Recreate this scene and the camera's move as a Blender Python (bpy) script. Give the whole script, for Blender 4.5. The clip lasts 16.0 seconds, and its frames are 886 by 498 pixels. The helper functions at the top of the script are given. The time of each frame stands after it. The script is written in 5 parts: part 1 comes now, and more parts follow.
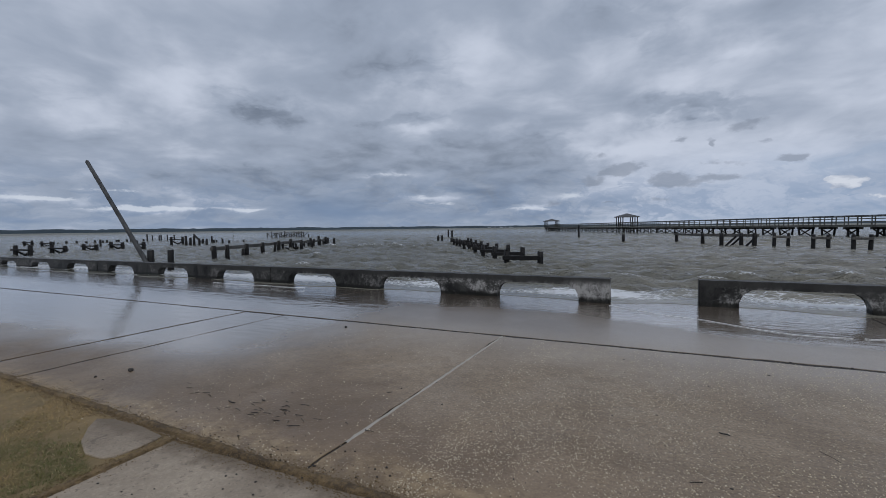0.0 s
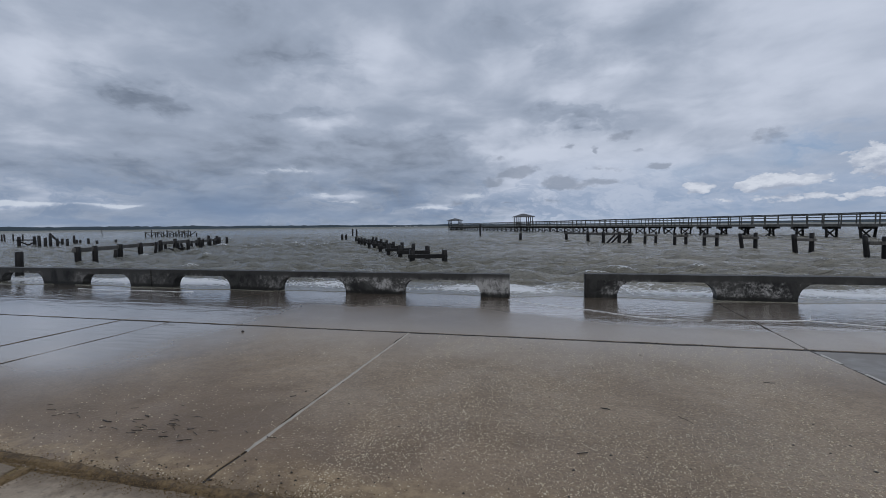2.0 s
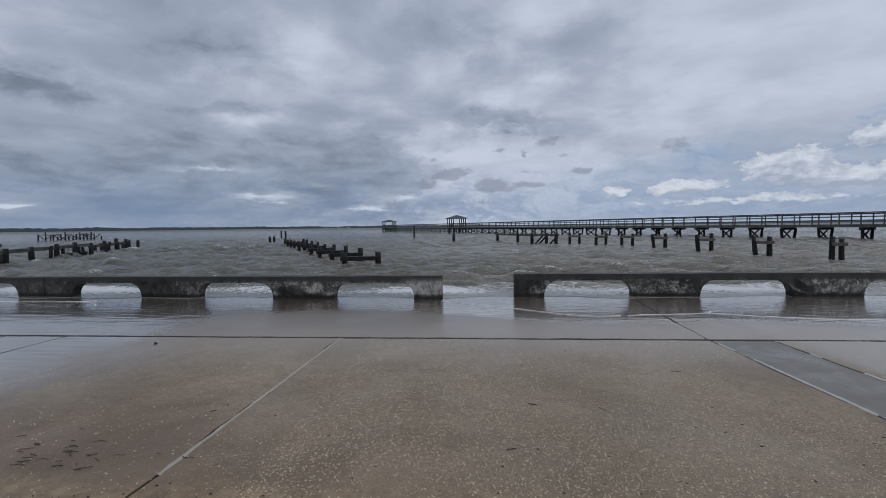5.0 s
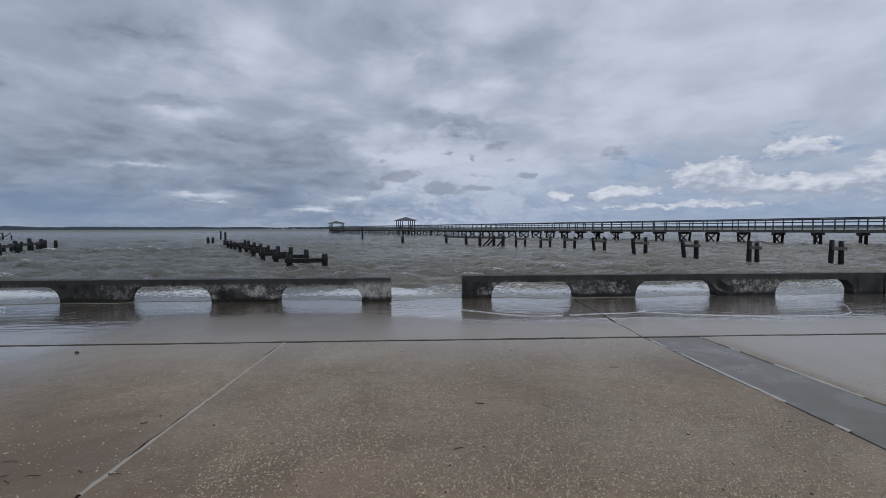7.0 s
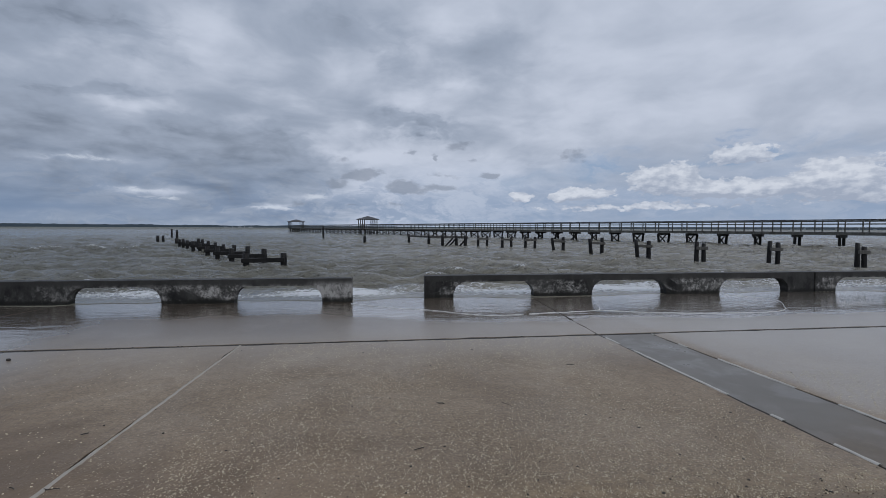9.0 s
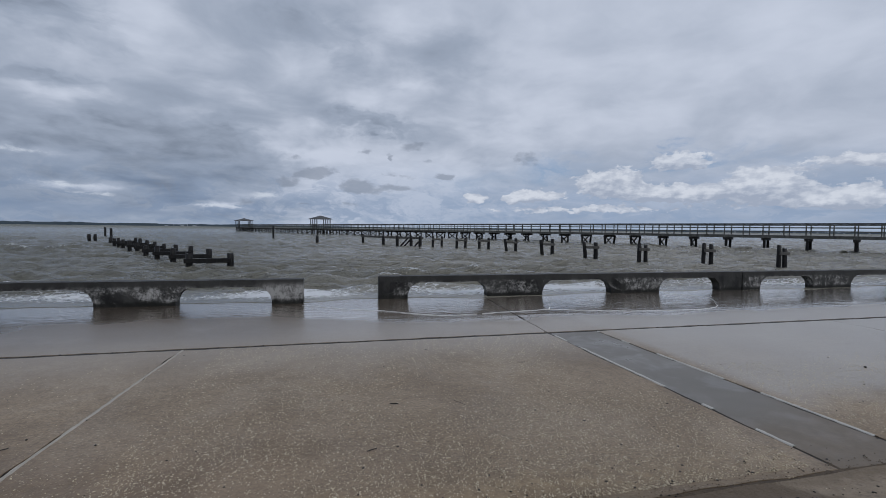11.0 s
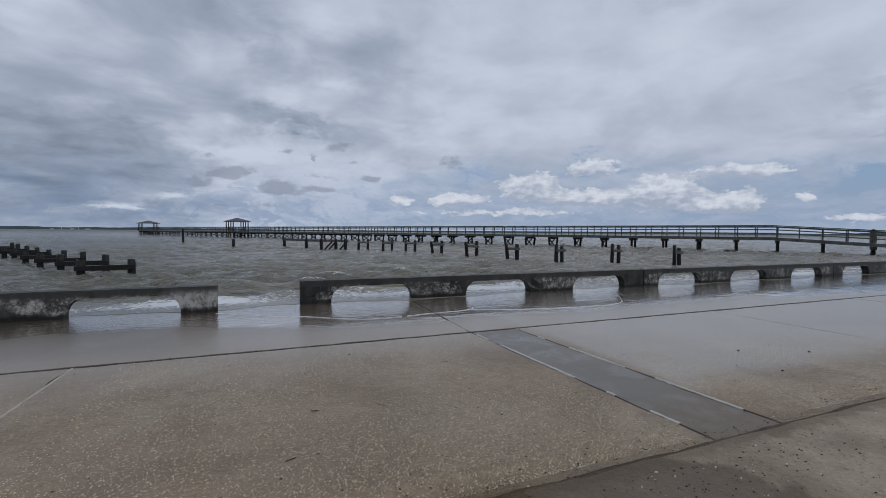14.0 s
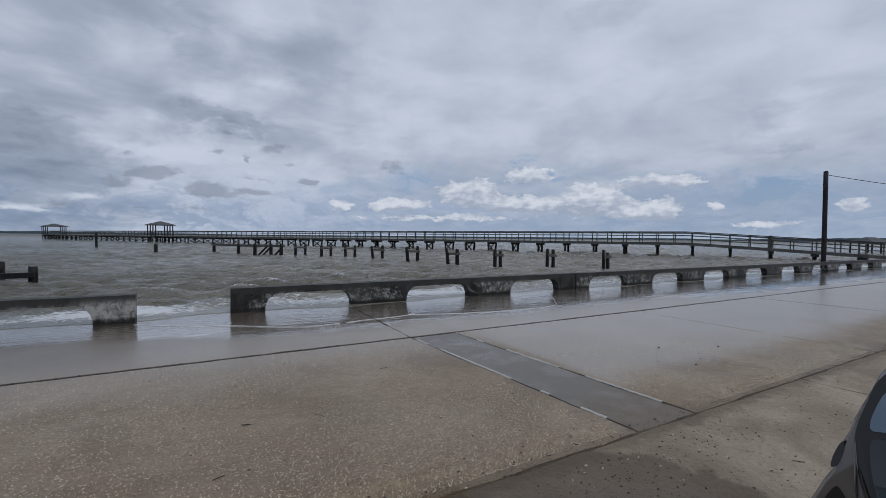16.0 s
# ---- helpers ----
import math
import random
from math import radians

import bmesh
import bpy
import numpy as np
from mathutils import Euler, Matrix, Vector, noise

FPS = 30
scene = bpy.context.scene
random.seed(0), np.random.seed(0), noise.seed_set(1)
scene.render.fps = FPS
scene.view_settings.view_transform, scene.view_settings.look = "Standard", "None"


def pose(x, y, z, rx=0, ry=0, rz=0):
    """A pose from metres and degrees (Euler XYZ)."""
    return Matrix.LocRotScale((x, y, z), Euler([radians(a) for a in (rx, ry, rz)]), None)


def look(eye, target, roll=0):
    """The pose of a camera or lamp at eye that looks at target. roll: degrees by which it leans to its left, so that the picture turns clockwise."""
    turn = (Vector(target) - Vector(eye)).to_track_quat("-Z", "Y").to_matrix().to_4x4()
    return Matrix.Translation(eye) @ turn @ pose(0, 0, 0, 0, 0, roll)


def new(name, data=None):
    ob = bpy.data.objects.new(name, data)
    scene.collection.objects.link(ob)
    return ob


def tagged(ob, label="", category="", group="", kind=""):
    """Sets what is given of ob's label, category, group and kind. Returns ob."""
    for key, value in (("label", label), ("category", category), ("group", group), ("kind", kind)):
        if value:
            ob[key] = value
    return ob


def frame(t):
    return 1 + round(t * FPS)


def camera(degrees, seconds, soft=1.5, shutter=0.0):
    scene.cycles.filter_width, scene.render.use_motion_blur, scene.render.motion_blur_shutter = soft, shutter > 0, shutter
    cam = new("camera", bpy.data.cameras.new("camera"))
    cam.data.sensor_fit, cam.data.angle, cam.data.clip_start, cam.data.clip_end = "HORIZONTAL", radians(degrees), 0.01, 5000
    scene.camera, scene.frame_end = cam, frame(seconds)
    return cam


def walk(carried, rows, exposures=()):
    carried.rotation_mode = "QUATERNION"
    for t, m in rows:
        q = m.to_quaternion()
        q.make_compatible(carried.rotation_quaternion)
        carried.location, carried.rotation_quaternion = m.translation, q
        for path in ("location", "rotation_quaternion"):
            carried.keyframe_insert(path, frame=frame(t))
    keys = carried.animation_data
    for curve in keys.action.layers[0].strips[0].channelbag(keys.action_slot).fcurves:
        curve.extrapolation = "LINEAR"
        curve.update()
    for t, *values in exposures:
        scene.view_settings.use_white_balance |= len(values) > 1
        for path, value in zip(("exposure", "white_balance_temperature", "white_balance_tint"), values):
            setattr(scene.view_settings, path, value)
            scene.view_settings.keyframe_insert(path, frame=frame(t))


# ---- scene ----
cam = camera(90.35, 16.0, soft=0.62)
PATH = [
    (0.0, pose(-0.04, 0.09, 1.628, 87.28, 0.72, 24.93)),
    (0.5, pose(-0.07, 0.06, 1.633, 87.15, 0.69, 19.59)),
    (1.0, pose(-0.07, 0.04, 1.632, 87.07, 0.56, 16.17)),
    (1.5, pose(-0.05, 0.05, 1.627, 86.97, 0.51, 14.05)),
    (2.0, pose(-0.03, 0.04, 1.617, 87.01, 0.61, 12.65)),
    (2.5, pose(-0.03, 0.06, 1.62, 86.92, 0.75, 11.25)),
    (3.0, pose(-0.02, 0.05, 1.618, 86.92, 0.73, 9.6)),
    (3.5, pose(-0.01, 0.05, 1.622, 86.85, 0.71, 8.36)),
    (4.0, pose(-0.0, 0.05, 1.626, 86.88, 0.74, 7.29)),
    (6.5, pose(-0.01, 0.04, 1.631, 87.36, 0.31, -1.27)),
    (7.0, pose(-0.0, 0.03, 1.629, 87.33, 0.17, -2.52)),
    (7.5, pose(0.0, 0.03, 1.627, 87.33, 0.10, -3.54)),
    (8.0, pose(0.01, 0.04, 1.63, 87.27, -0.01, -4.52)),
    (8.5, pose(0.01, 0.02, 1.631, 87.31, -0.08, -5.64)),
    (9.0, pose(0.01, 0.02, 1.641, 87.26, -0.22, -7.35)),
    (11.5, pose(0.02, -0.01, 1.642, 87.45, -0.66, -14.6)),
    (12.0, pose(0.03, -0.01, 1.641, 87.51, -0.63, -16.02)),
    (12.5, pose(0.03, -0.01, 1.64, 87.59, -0.69, -17.24)),
    (13.0, pose(0.03, -0.05, 1.645, 87.69, -0.62, -18.69)),
    (13.5, pose(0.04, -0.09, 1.654, 87.76, -0.43, -20.65)),
    (14.0, pose(0.05, -0.08, 1.651, 87.79, -0.46, -22.68)),
    (14.5, pose(0.05, -0.08, 1.645, 87.90, -0.53, -24.81)),
    (15.0, pose(0.04, -0.1, 1.648, 88.04, -0.57, -26.69)),
    (15.5, pose(0.06, -0.09, 1.639, 88.35, -0.49, -28.64)),
    (16.0, pose(0.06, -0.1, 1.652, 88.52, -0.60, -30.34)),
]
walk(cam, PATH)

rnd = random.Random(7)
WATER = -0.25
pi = math.pi

# ---------------------------------------------------------------- node helpers


class Nodes:
    """Short hand for wiring shader nodes."""

    def __init__(self, tree):
        self.t = tree
        tree.nodes.clear()

    def n(self, kind):
        return self.t.nodes.new(kind)

    def put(self, socket, v):
        if isinstance(v, bpy.types.NodeSocket):
            self.t.links.new(v, socket)
        elif v is not None:
            if isinstance(v, (tuple, list)) and len(v) == 3 and socket.type == "RGBA":
                v = (*v, 1)
            socket.default_value = v

    def m(self, op, a, b=None, c=None, clamp=False):
        node = self.n("ShaderNodeMath")
        node.operation, node.use_clamp = op, clamp
        for s, v in zip(node.inputs, (a, b, c)):
            self.put(s, v)
        return node.outputs[0]

    def step(self, v, lo, hi, a=0.0, b=1.0):
        node = self.n("ShaderNodeMapRange")
        node.interpolation_type = "SMOOTHSTEP"
        for s, x in zip(node.inputs, (v, lo, hi, a, b)):
            self.put(s, x)
        return node.outputs[0]

    def noise(self, vec, scale, detail=4.0, rough=0.55, dist=0.0):
        node = self.n("ShaderNodeTexNoise")
        for k, v in (("Vector", vec), ("Scale", scale), ("Detail", detail), ("Roughness", rough), ("Distortion", dist)):
            self.put(node.inputs[k], v)
        return node.outputs[0]

    def voronoi(self, vec, scale, feature="F1", out="Distance", rand=1.0):
        node = self.n("ShaderNodeTexVoronoi")
        node.feature = feature
        self.put(node.inputs["Vector"], vec)
        self.put(node.inputs["Scale"], scale)
        self.put(node.inputs["Randomness"], rand)
        return node.outputs[out]

    def mix(self, f, a, b, blend="MIX"):
        node = self.n("ShaderNodeMix")
        node.data_type, node.blend_type = "RGBA", blend
        self.put(node.inputs[0], f)
        self.put(node.inputs[6], a)
        self.put(node.inputs[7], b)
        return node.outputs[2]

    def xyz(self, vec):
        node = self.n("ShaderNodeSeparateXYZ")
        self.put(node.inputs[0], vec)
        return node.outputs

    def join(self, x, y, z):
        node = self.n("ShaderNodeCombineXYZ")
        for s, v in zip(node.inputs, (x, y, z)):
            self.put(s, v)
        return node.outputs[0]

    def map(self, vec, scale=(1, 1, 1), rot=(0, 0, 0)):
        node = self.n("ShaderNodeMapping")
        self.put(node.inputs["Vector"], vec)
        node.inputs["Scale"].default_value = scale
        node.inputs["Rotation"].default_value = rot
        return node.outputs[0]

    def bump(self, height, strength=0.5, dist=0.02, normal=None):
        node = self.n("ShaderNodeBump")
        self.put(node.inputs["Strength"], strength)
        self.put(node.inputs["Distance"], dist)
        self.put(node.inputs["Height"], height)
        self.put(node.inputs["Normal"], normal)
        return node.outputs[0]


def material(name, build):
    """build(w) returns colour, roughness, normal and further Principled inputs."""
    mat = bpy.data.materials.new(name)
    mat.use_nodes = True
    w = Nodes(mat.node_tree)
    got = build(w)
    bsdf, out = w.n("ShaderNodeBsdfPrincipled"), w.n("ShaderNodeOutputMaterial")
    for key, v in got.items():
        w.put(bsdf.inputs[key], v)
    w.t.links.new(bsdf.outputs[0], out.inputs[0])
    return mat


def position(w):
    return w.n("ShaderNodeNewGeometry").outputs["Position"]


def local(w):
    return w.n("ShaderNodeTexCoord").outputs["Object"]


def chance(w):
    return w.n("ShaderNodeObjectInfo").outputs["Random"]


# ---------------------------------------------------------------- world and sun
SUN_EL, SUN_AZ = radians(38), radians(150)
world = bpy.data.worlds.new("stormy_sky")
scene.world = world
world.use_nodes = True
w = Nodes(world.node_tree)
d = w.n("ShaderNodeTexCoord").outputs["Generated"]
dx, dy, dz = w.xyz(d)
up = w.m("MAXIMUM", dz, 0.0)
az = w.m("MULTIPLY", w.m("ARCTAN2", dx, dy), 180 / pi)
el = w.m("MULTIPLY", w.m("ARCSINE", dz), 180 / pi)
sky = w.n("ShaderNodeTexSky")
sky.sky_type, sky.sun_disc, sky.sun_elevation, sky.sun_rotation = "NISHITA", False, SUN_EL, SUN_AZ
sky.air_density, sky.dust_density = 1.0, 1.5
clear = w.mix(1.0, sky.outputs[0], (0.085, 0.085, 0.085), "MULTIPLY")
clear = w.mix(0.6, clear, (0.22, 0.335, 0.57))
# the cloud deck lies flat overhead, so that its lumps shrink and flatten towards the horizon
lift = w.m("ADD", up, 0.22)
deck = w.join(w.m("DIVIDE", dx, lift), w.m("DIVIDE", dy, lift), 0.0)


def bent(vec, scale, amount, detail=3.0):
    """vec, pushed about by a noise."""
    jig, less, by, to = w.n("ShaderNodeTexNoise"), w.n("ShaderNodeVectorMath"), w.n("ShaderNodeVectorMath"), w.n("ShaderNodeVectorMath")
    w.put(jig.inputs["Vector"], vec)
    jig.inputs["Scale"].default_value, jig.inputs["Detail"].default_value = scale, detail
    less.operation, by.operation = "SUBTRACT", "SCALE"
    w.put(less.inputs[0], jig.outputs["Color"])
    less.inputs[1].default_value = (0.5, 0.5, 0.5)
    w.put(by.inputs[0], less.outputs[0])
    by.inputs["Scale"].default_value = amount
    w.put(to.inputs[0], vec)
    w.put(to.inputs[1], by.outputs[0])
    return to.outputs[0]


soft_deck = bent(deck, 1.3, 0.45)
broad = w.noise(soft_deck, 1.5, 4.0, 0.48)
lumps = w.noise(soft_deck, 4.2, 8.0, 0.60)
lumps_up = w.noise(w.map(soft_deck, (0.955, 0.955, 1)), 4.2, 4.0, 0.5)
# places on the dome that single clouds are set by, ragged at two sizes
ragged = bent(bent(w.join(w.m("MULTIPLY", az, 0.1), w.m("MULTIPLY", el, 0.22), 0.0), 1.2, 1.5, 4.0), 5.0, 0.55, 5.0)
rx_, ry_, rz_ = w.xyz(ragged)
azw, elw = w.m("MULTIPLY", rx_, 10.0), w.m("MULTIPLY", ry_, 1 / 0.22)
curly = bent(bent(w.join(w.m("MULTIPLY", az, 0.2), w.m("MULTIPLY", el, 0.4), 0.0), 1.5, 0.7, 2.0), 4.5, 0.20, 4.0)
cx_, cy_, cz_ = w.xyz(curly)
near_az, near_el = w.m("MULTIPLY", cx_, 5.0), w.m("MULTIPLY", cy_, 2.5)


def puffs(rows, sharp=1.0, a_=None, e_=None):
    """The sum of single clouds: azimuth, elevation, half width, half height, weight."""
    total = 0.0
    for a0, e0, wa, he, k in rows:
        u = w.m("DIVIDE", w.m("SUBTRACT", a_ or azw, a0), wa)
        v = w.m("DIVIDE", w.m("SUBTRACT", e_ or elw, e0), he)
        r = w.m("ADD", w.m("MULTIPLY", u, u), w.m("MULTIPLY", v, v))
        total = w.m("ADD", total, w.m("MULTIPLY", w.m("EXPONENT", w.m("MULTIPLY", r, -sharp)), k))
    return w.m("MINIMUM", total, 1.2)


DARK = [
    (-46.4, 14.2, 4.9, 1.4, 1.1), (-30.7, 19.3, 5.8, 2.1, 0.65), (-36.3, 23.0, 8.5, 2.1, 0.35), (-5.5, 23.6, 4.3, 1.9, 0.55), (2.3, 19.9, 2.8, 2.0, 0.25), (5.7, 12.6, 5.1, 0.8, 0.4),
    (-68.4, 13.6, 2.4, 1.8, 0.35), (-18.6, 9.4, 8.4, 2.4, 0.36), (-20.0, 5.9, 5.7, 2.4, 0.35), (-48.5, 6.4, 6.4, 1.0, 0.55), (-59.2, 4.6, 8.2, 0.7, 0.35), (-12.2, 9.8, 4.1, 2.4, 0.28),
    (-27.2, 19.3, 3.4, 1.4, 0.4), (13.0, 22.1, 5.8, 2.5, 0.35), (1.6, 21.3, 2.5, 2.2, 0.25), (-36.3, 8.5, 11.1, 2.4, 0.28), (8.4, 19.9, 6.6, 2.1, 0.35), (3.5, 13.1, 4.3, 0.9, 0.3),
]
DUSK = [
    (-1.0, 22.0, 2.5, 2.1, 0.35), (67.2, 12.4, 3.5, 1.3, 0.4), (67.1, 9.6, 2.7, 0.7, 0.45), (51.2, 25.4, 3.1, 1.1, 0.25), (25.6, 12.8, 2.9, 2.0, 0.15), (-29.4, 13.9, 4.3, 0.5, 0.45),
    (5.2, 12.8, 7.2, 0.8, 0.35), (-17.3, 11.8, 8.1, 1.0, 0.25), (-23.5, 9.1, 9.5, 0.9, 0.25), (-63.2, 9.7, 7.9, 0.8, 0.2), (-54.5, 18.2, 6.4, 1.7, 0.22),
]
SLATE = [
    (-40.9, 2.4, 8.0, 2.4, 0.55), (-68.5, 1.1, 2.8, 0.6, 0.9), (-59.2, 3.5, 6.4, 0.4, 0.5), (-52.3, 0.9, 7.4, 0.5, 0.8), (-38.0, 2.6, 6.5, 1.6, 0.4), (-31.8, 2.1, 5.3, 0.6, 0.35),
    (-23.7, 1.4, 8.7, 0.7, 0.6), (33.4, 0.5, 9.6, 0.3, 0.4),
]
LIGHT = [
    (-20.3, 21.7, 3.9, 2.6, 0.55), (4.5, 21.3, 2.1, 1.9, 0.3), (8.8, 17.7, 2.4, 0.7, 0.5), (-56.5, 8.5, 14.4, 0.8, 0.3), (-67.7, 3.3, 3.3, 0.3, 0.8), (-58.2, 2.4, 5.4, 0.3, 1.1),
    (-48.7, 2.4, 1.9, 0.3, 0.9), (-3.9, 8.9, 3.7, 0.6, 0.6), (-8.8, 3.9, 2.7, 0.6, 0.5), (-27.0, 4.0, 4.4, 0.4, 0.5), (-31.0, 6.9, 5.1, 0.4, 0.45), (-27.2, 12.7, 4.4, 0.7, 0.8),
    (8.0, 23.3, 3.5, 2.1, 0.3), (69.0, 14.5, 2.7, 0.6, 0.4), (67.3, 11.2, 2.2, 0.3, 0.25), (-25.9, 3.8, 3.5, 0.4, 0.7), (-13.8, 2.4, 3.4, 0.3, 0.8), (-32.7, 6.8, 3.6, 0.3, 0.5),
    (-64.6, 7.3, 2.7, 0.4, 0.35),
]
STREAK = [(-67.7, 3.4, 4.0, 0.28, 1.0), (-58.2, 2.5, 6.0, 0.30, 1.2), (-48.7, 2.4, 2.2, 0.30, 1.0), (-62.0, 4.3, 5.0, 0.22, 0.6), (-27.0, 4.0, 4.4, 0.35, 0.7), (-13.8, 2.4, 3.4, 0.25, 0.8), (-25.0, 3.2, 3.5, 0.3, 0.6), (-8.8, 3.9, 2.7, 0.5, 0.7), (-31.0, 6.9, 5.1, 0.3, 0.6)]
SPECKS = [
    (-3.0, 6.8, 2.2, 0.7, 1.2), (2.5, 5.2, 2.5, 0.8, 1.1), (7.4, 5.1, 2.3, 0.5, 0.7), (9.4, 10.5, 2.1, 0.6, 0.7), (3.6, 9.3, 0.8, 0.6, 0.7), (6.4, 9.1, 0.5, 0.5, 0.8),
    (13.9, 6.6, 0.8, 0.4, 0.7), (10.9, 8.6, 0.9, 0.3, 0.5), (-6.1, 5.6, 1.8, 0.6, 0.8), (-5.5, 8.7, 1.5, 0.4, 0.5), (23.5, 9.0, 2.0, 0.9, 0.6), (13.1, 6.7, 0.8, 0.5, 0.6),
    (7.4, 6.9, 2.5, 0.4, 0.45), (18.2, 8.0, 1.9, 0.3, 0.4), (-10.7, 3.1, 1.5, 0.4, 0.6), (-4.5, 2.8, 1.0, 0.2, 0.6), (1.1, 3.0, 1.3, 0.3, 0.5), (-32.5, 3.5, 0.4, 0.4, 0.5),
]
HEAP = [
    (24.9, 4.3, 3.2, 0.7, 1.0), (23.5, 3.9, 2.2, 0.4, 0.9), (32.2, 5.9, 2.0, 1.3, 1.0), (35.3, 6.2, 2.2, 1.2, 1.0), (36.6, 4.6, 4.3, 0.9, 0.9), (42.3, 4.3, 4.8, 0.9, 0.9),
    (47.8, 5.0, 2.2, 1.8, 1.0), (50.7, 4.8, 2.5, 1.5, 1.0), (56.5, 3.8, 2.3, 1.0, 0.9), (53.5, 3.2, 3.6, 0.7, 0.9), (57.0, 6.9, 4.4, 0.7, 0.7), (17.6, 4.0, 1.4, 0.5, 0.9),
    (62.0, 3.9, 1.2, 0.6, 0.7), (40.9, 7.8, 2.5, 0.8, 0.6), (66.1, 1.8, 4.0, 0.5, 0.5), (73.3, 3.6, 1.5, 0.8, 0.6), (30.8, 2.6, 14.3, 0.5, 0.45), (41.9, 8.2, 2.5, 0.9, 0.55),
]
BLUE = [
    (61.5, 5.6, 4.5, 1.1, 0.9), (66.5, 4.7, 3.6, 1.5, 1.0), (68.7, 5.4, 3.8, 1.3, 0.8), (45.0, 8.5, 7.8, 0.8, 0.45), (27.8, 6.5, 4.4, 1.0, 0.5), (17.8, 6.3, 5.7, 1.0, 0.3),
    (72.9, 5.2, 2.2, 1.6, 0.6), (27.5, 7.5, 3.5, 1.5, 0.35), (40.6, 8.7, 5.0, 1.0, 0.35), (60.5, 2.9, 3.6, 0.5, 0.7),
]
# tone of the deck: darker mass to the west, its ragged edge, a brighter veil to the east
edge = w.m("ADD", azw, w.m("MULTIPLY", w.step(elw, 8.0, 16.0), 8.0))
mass = w.m("MULTIPLY", w.step(edge, -4.5, -9.0), w.step(elw, 16.0, 9.0))
level = w.step(az, -36, 30, 0.60, 0.82)
level = w.m("SUBTRACT", level, w.m("MULTIPLY", mass, 0.15))
level = w.m("ADD", level, w.step(az, -42, -60, 0.0, 0.13))
level = w.m("ADD", level, w.m("MULTIPLY", w.m("MULTIPLY", w.step(az, -7, -2), w.step(az, 24, 8)), w.m("MULTIPLY", w.step(el, 12, 7), 0.24)))
level = w.m("SUBTRACT", level, w.m("MULTIPLY", w.m("MULTIPLY", w.step(el, 15, 6), w.step(az, 8, 22)), 0.10))
lively = w.step(az, 0, 40, 1.0, 0.55)
tone = w.m("ADD", level, w.m("MULTIPLY", w.m("MULTIPLY", w.m("SUBTRACT", broad, 0.5), 0.9), lively))
tone = w.m("ADD", tone, w.m("MULTIPLY", w.m("MULTIPLY", w.m("SUBTRACT", lumps, 0.5), 0.95), lively))
tone = w.m("ADD", tone, w.m("MULTIPLY", w.m("MULTIPLY", w.m("SUBTRACT", lumps_up, lumps), 0.7), lively))
tone = w.m("SUBTRACT", tone, w.m("MULTIPLY", w.m("ADD", puffs(DARK), puffs(DUSK)), 0.38))
tone = w.m("ADD", tone, w.m("MULTIPLY", puffs(LIGHT, 1.0, near_az, near_el), 0.40))
cloud = w.mix(w.step(tone, 0.02, 0.56), (0.156, 0.191, 0.255), (0.318, 0.372, 0.472))
cloud = w.mix(w.step(tone, 0.48, 1.02), cloud, (0.555, 0.608, 0.722))
# slate bank low over the water
low = w.m("MULTIPLY", w.step(el, 10.0, 2.0), w.step(az, -20, 10, 0.60, 0.78))
low = w.m("MULTIPLY", low, w.step(w.noise(ragged, 2.2, 5.0, 0.55), 0.36, 0.62, 1.0, w.step(az, -10, 20, 0.3, 0.62)))
low = w.m("MAXIMUM", low, w.m("MULTIPLY", puffs(SLATE, 1.0, near_az, near_el), 0.85), clamp=True)
cloud = w.mix(low, cloud, w.mix(w.step(az, -15, 20), (0.165, 0.240, 0.375), (0.240, 0.328, 0.480)))
wisp = w.m("ADD", puffs(STREAK, 1.0, az, w.m("ADD", w.m("MULTIPLY", el, 0.5), w.m("MULTIPLY", near_el, 0.5))), w.m("MULTIPLY", w.m("SUBTRACT", w.noise(ragged, 5.0, 5.0, 0.6), 0.5), 1.1))
cloud = w.mix(w.m("MULTIPLY", w.step(wisp, 0.35, 0.85), 0.75), cloud, (0.60, 0.655, 0.745))
# blue gaps, small dark scud, heaped fair-weather clouds in the east
veil = w.step(w.noise(ragged, 2.4, 5.0, 0.58), 0.42, 0.66, 1.0, 0.3)
cloud = w.mix(w.m("MULTIPLY", w.m("MULTIPLY", puffs(BLUE), veil), 1.0, clamp=True), cloud, clear)
wool = w.join(w.m("MULTIPLY", az, 0.2), w.m("MULTIPLY", el, 0.36), 0.0)
fleece = w.m("SUBTRACT", w.noise(wool, 5.0, 5.0, 0.60), 0.5)
scud = puffs(SPECKS, 1.0, near_az, near_el)
cloud = w.mix(w.m("MULTIPLY", w.step(w.m("ADD", scud, w.m("MULTIPLY", fleece, 0.8)), 0.22, 0.72), 0.64), cloud, (0.225, 0.262, 0.335))
heap_raw = puffs(HEAP, 1.1, near_az, near_el)
heap_up = puffs(HEAP, 1.1, near_az, w.m("ADD", near_el, 0.7))
heap = w.step(w.m("ADD", heap_raw, w.m("MULTIPLY", fleece, 0.9)), 0.22, 0.36)
shade = w.m("ADD", w.step(w.noise(wool, 4.0, 4.0, 0.55), 0.32, 0.68, 0.05, 0.72), w.m("MULTIPLY", w.m("SUBTRACT", heap_raw, heap_up), 0.85), clamp=True)
cloud = w.mix(w.m("MULTIPLY", heap, 0.88), cloud, w.mix(shade, (0.345, 0.395, 0.500), (0.65, 0.69, 0.77)))
haze = w.step(el, 1.6, 0.0)
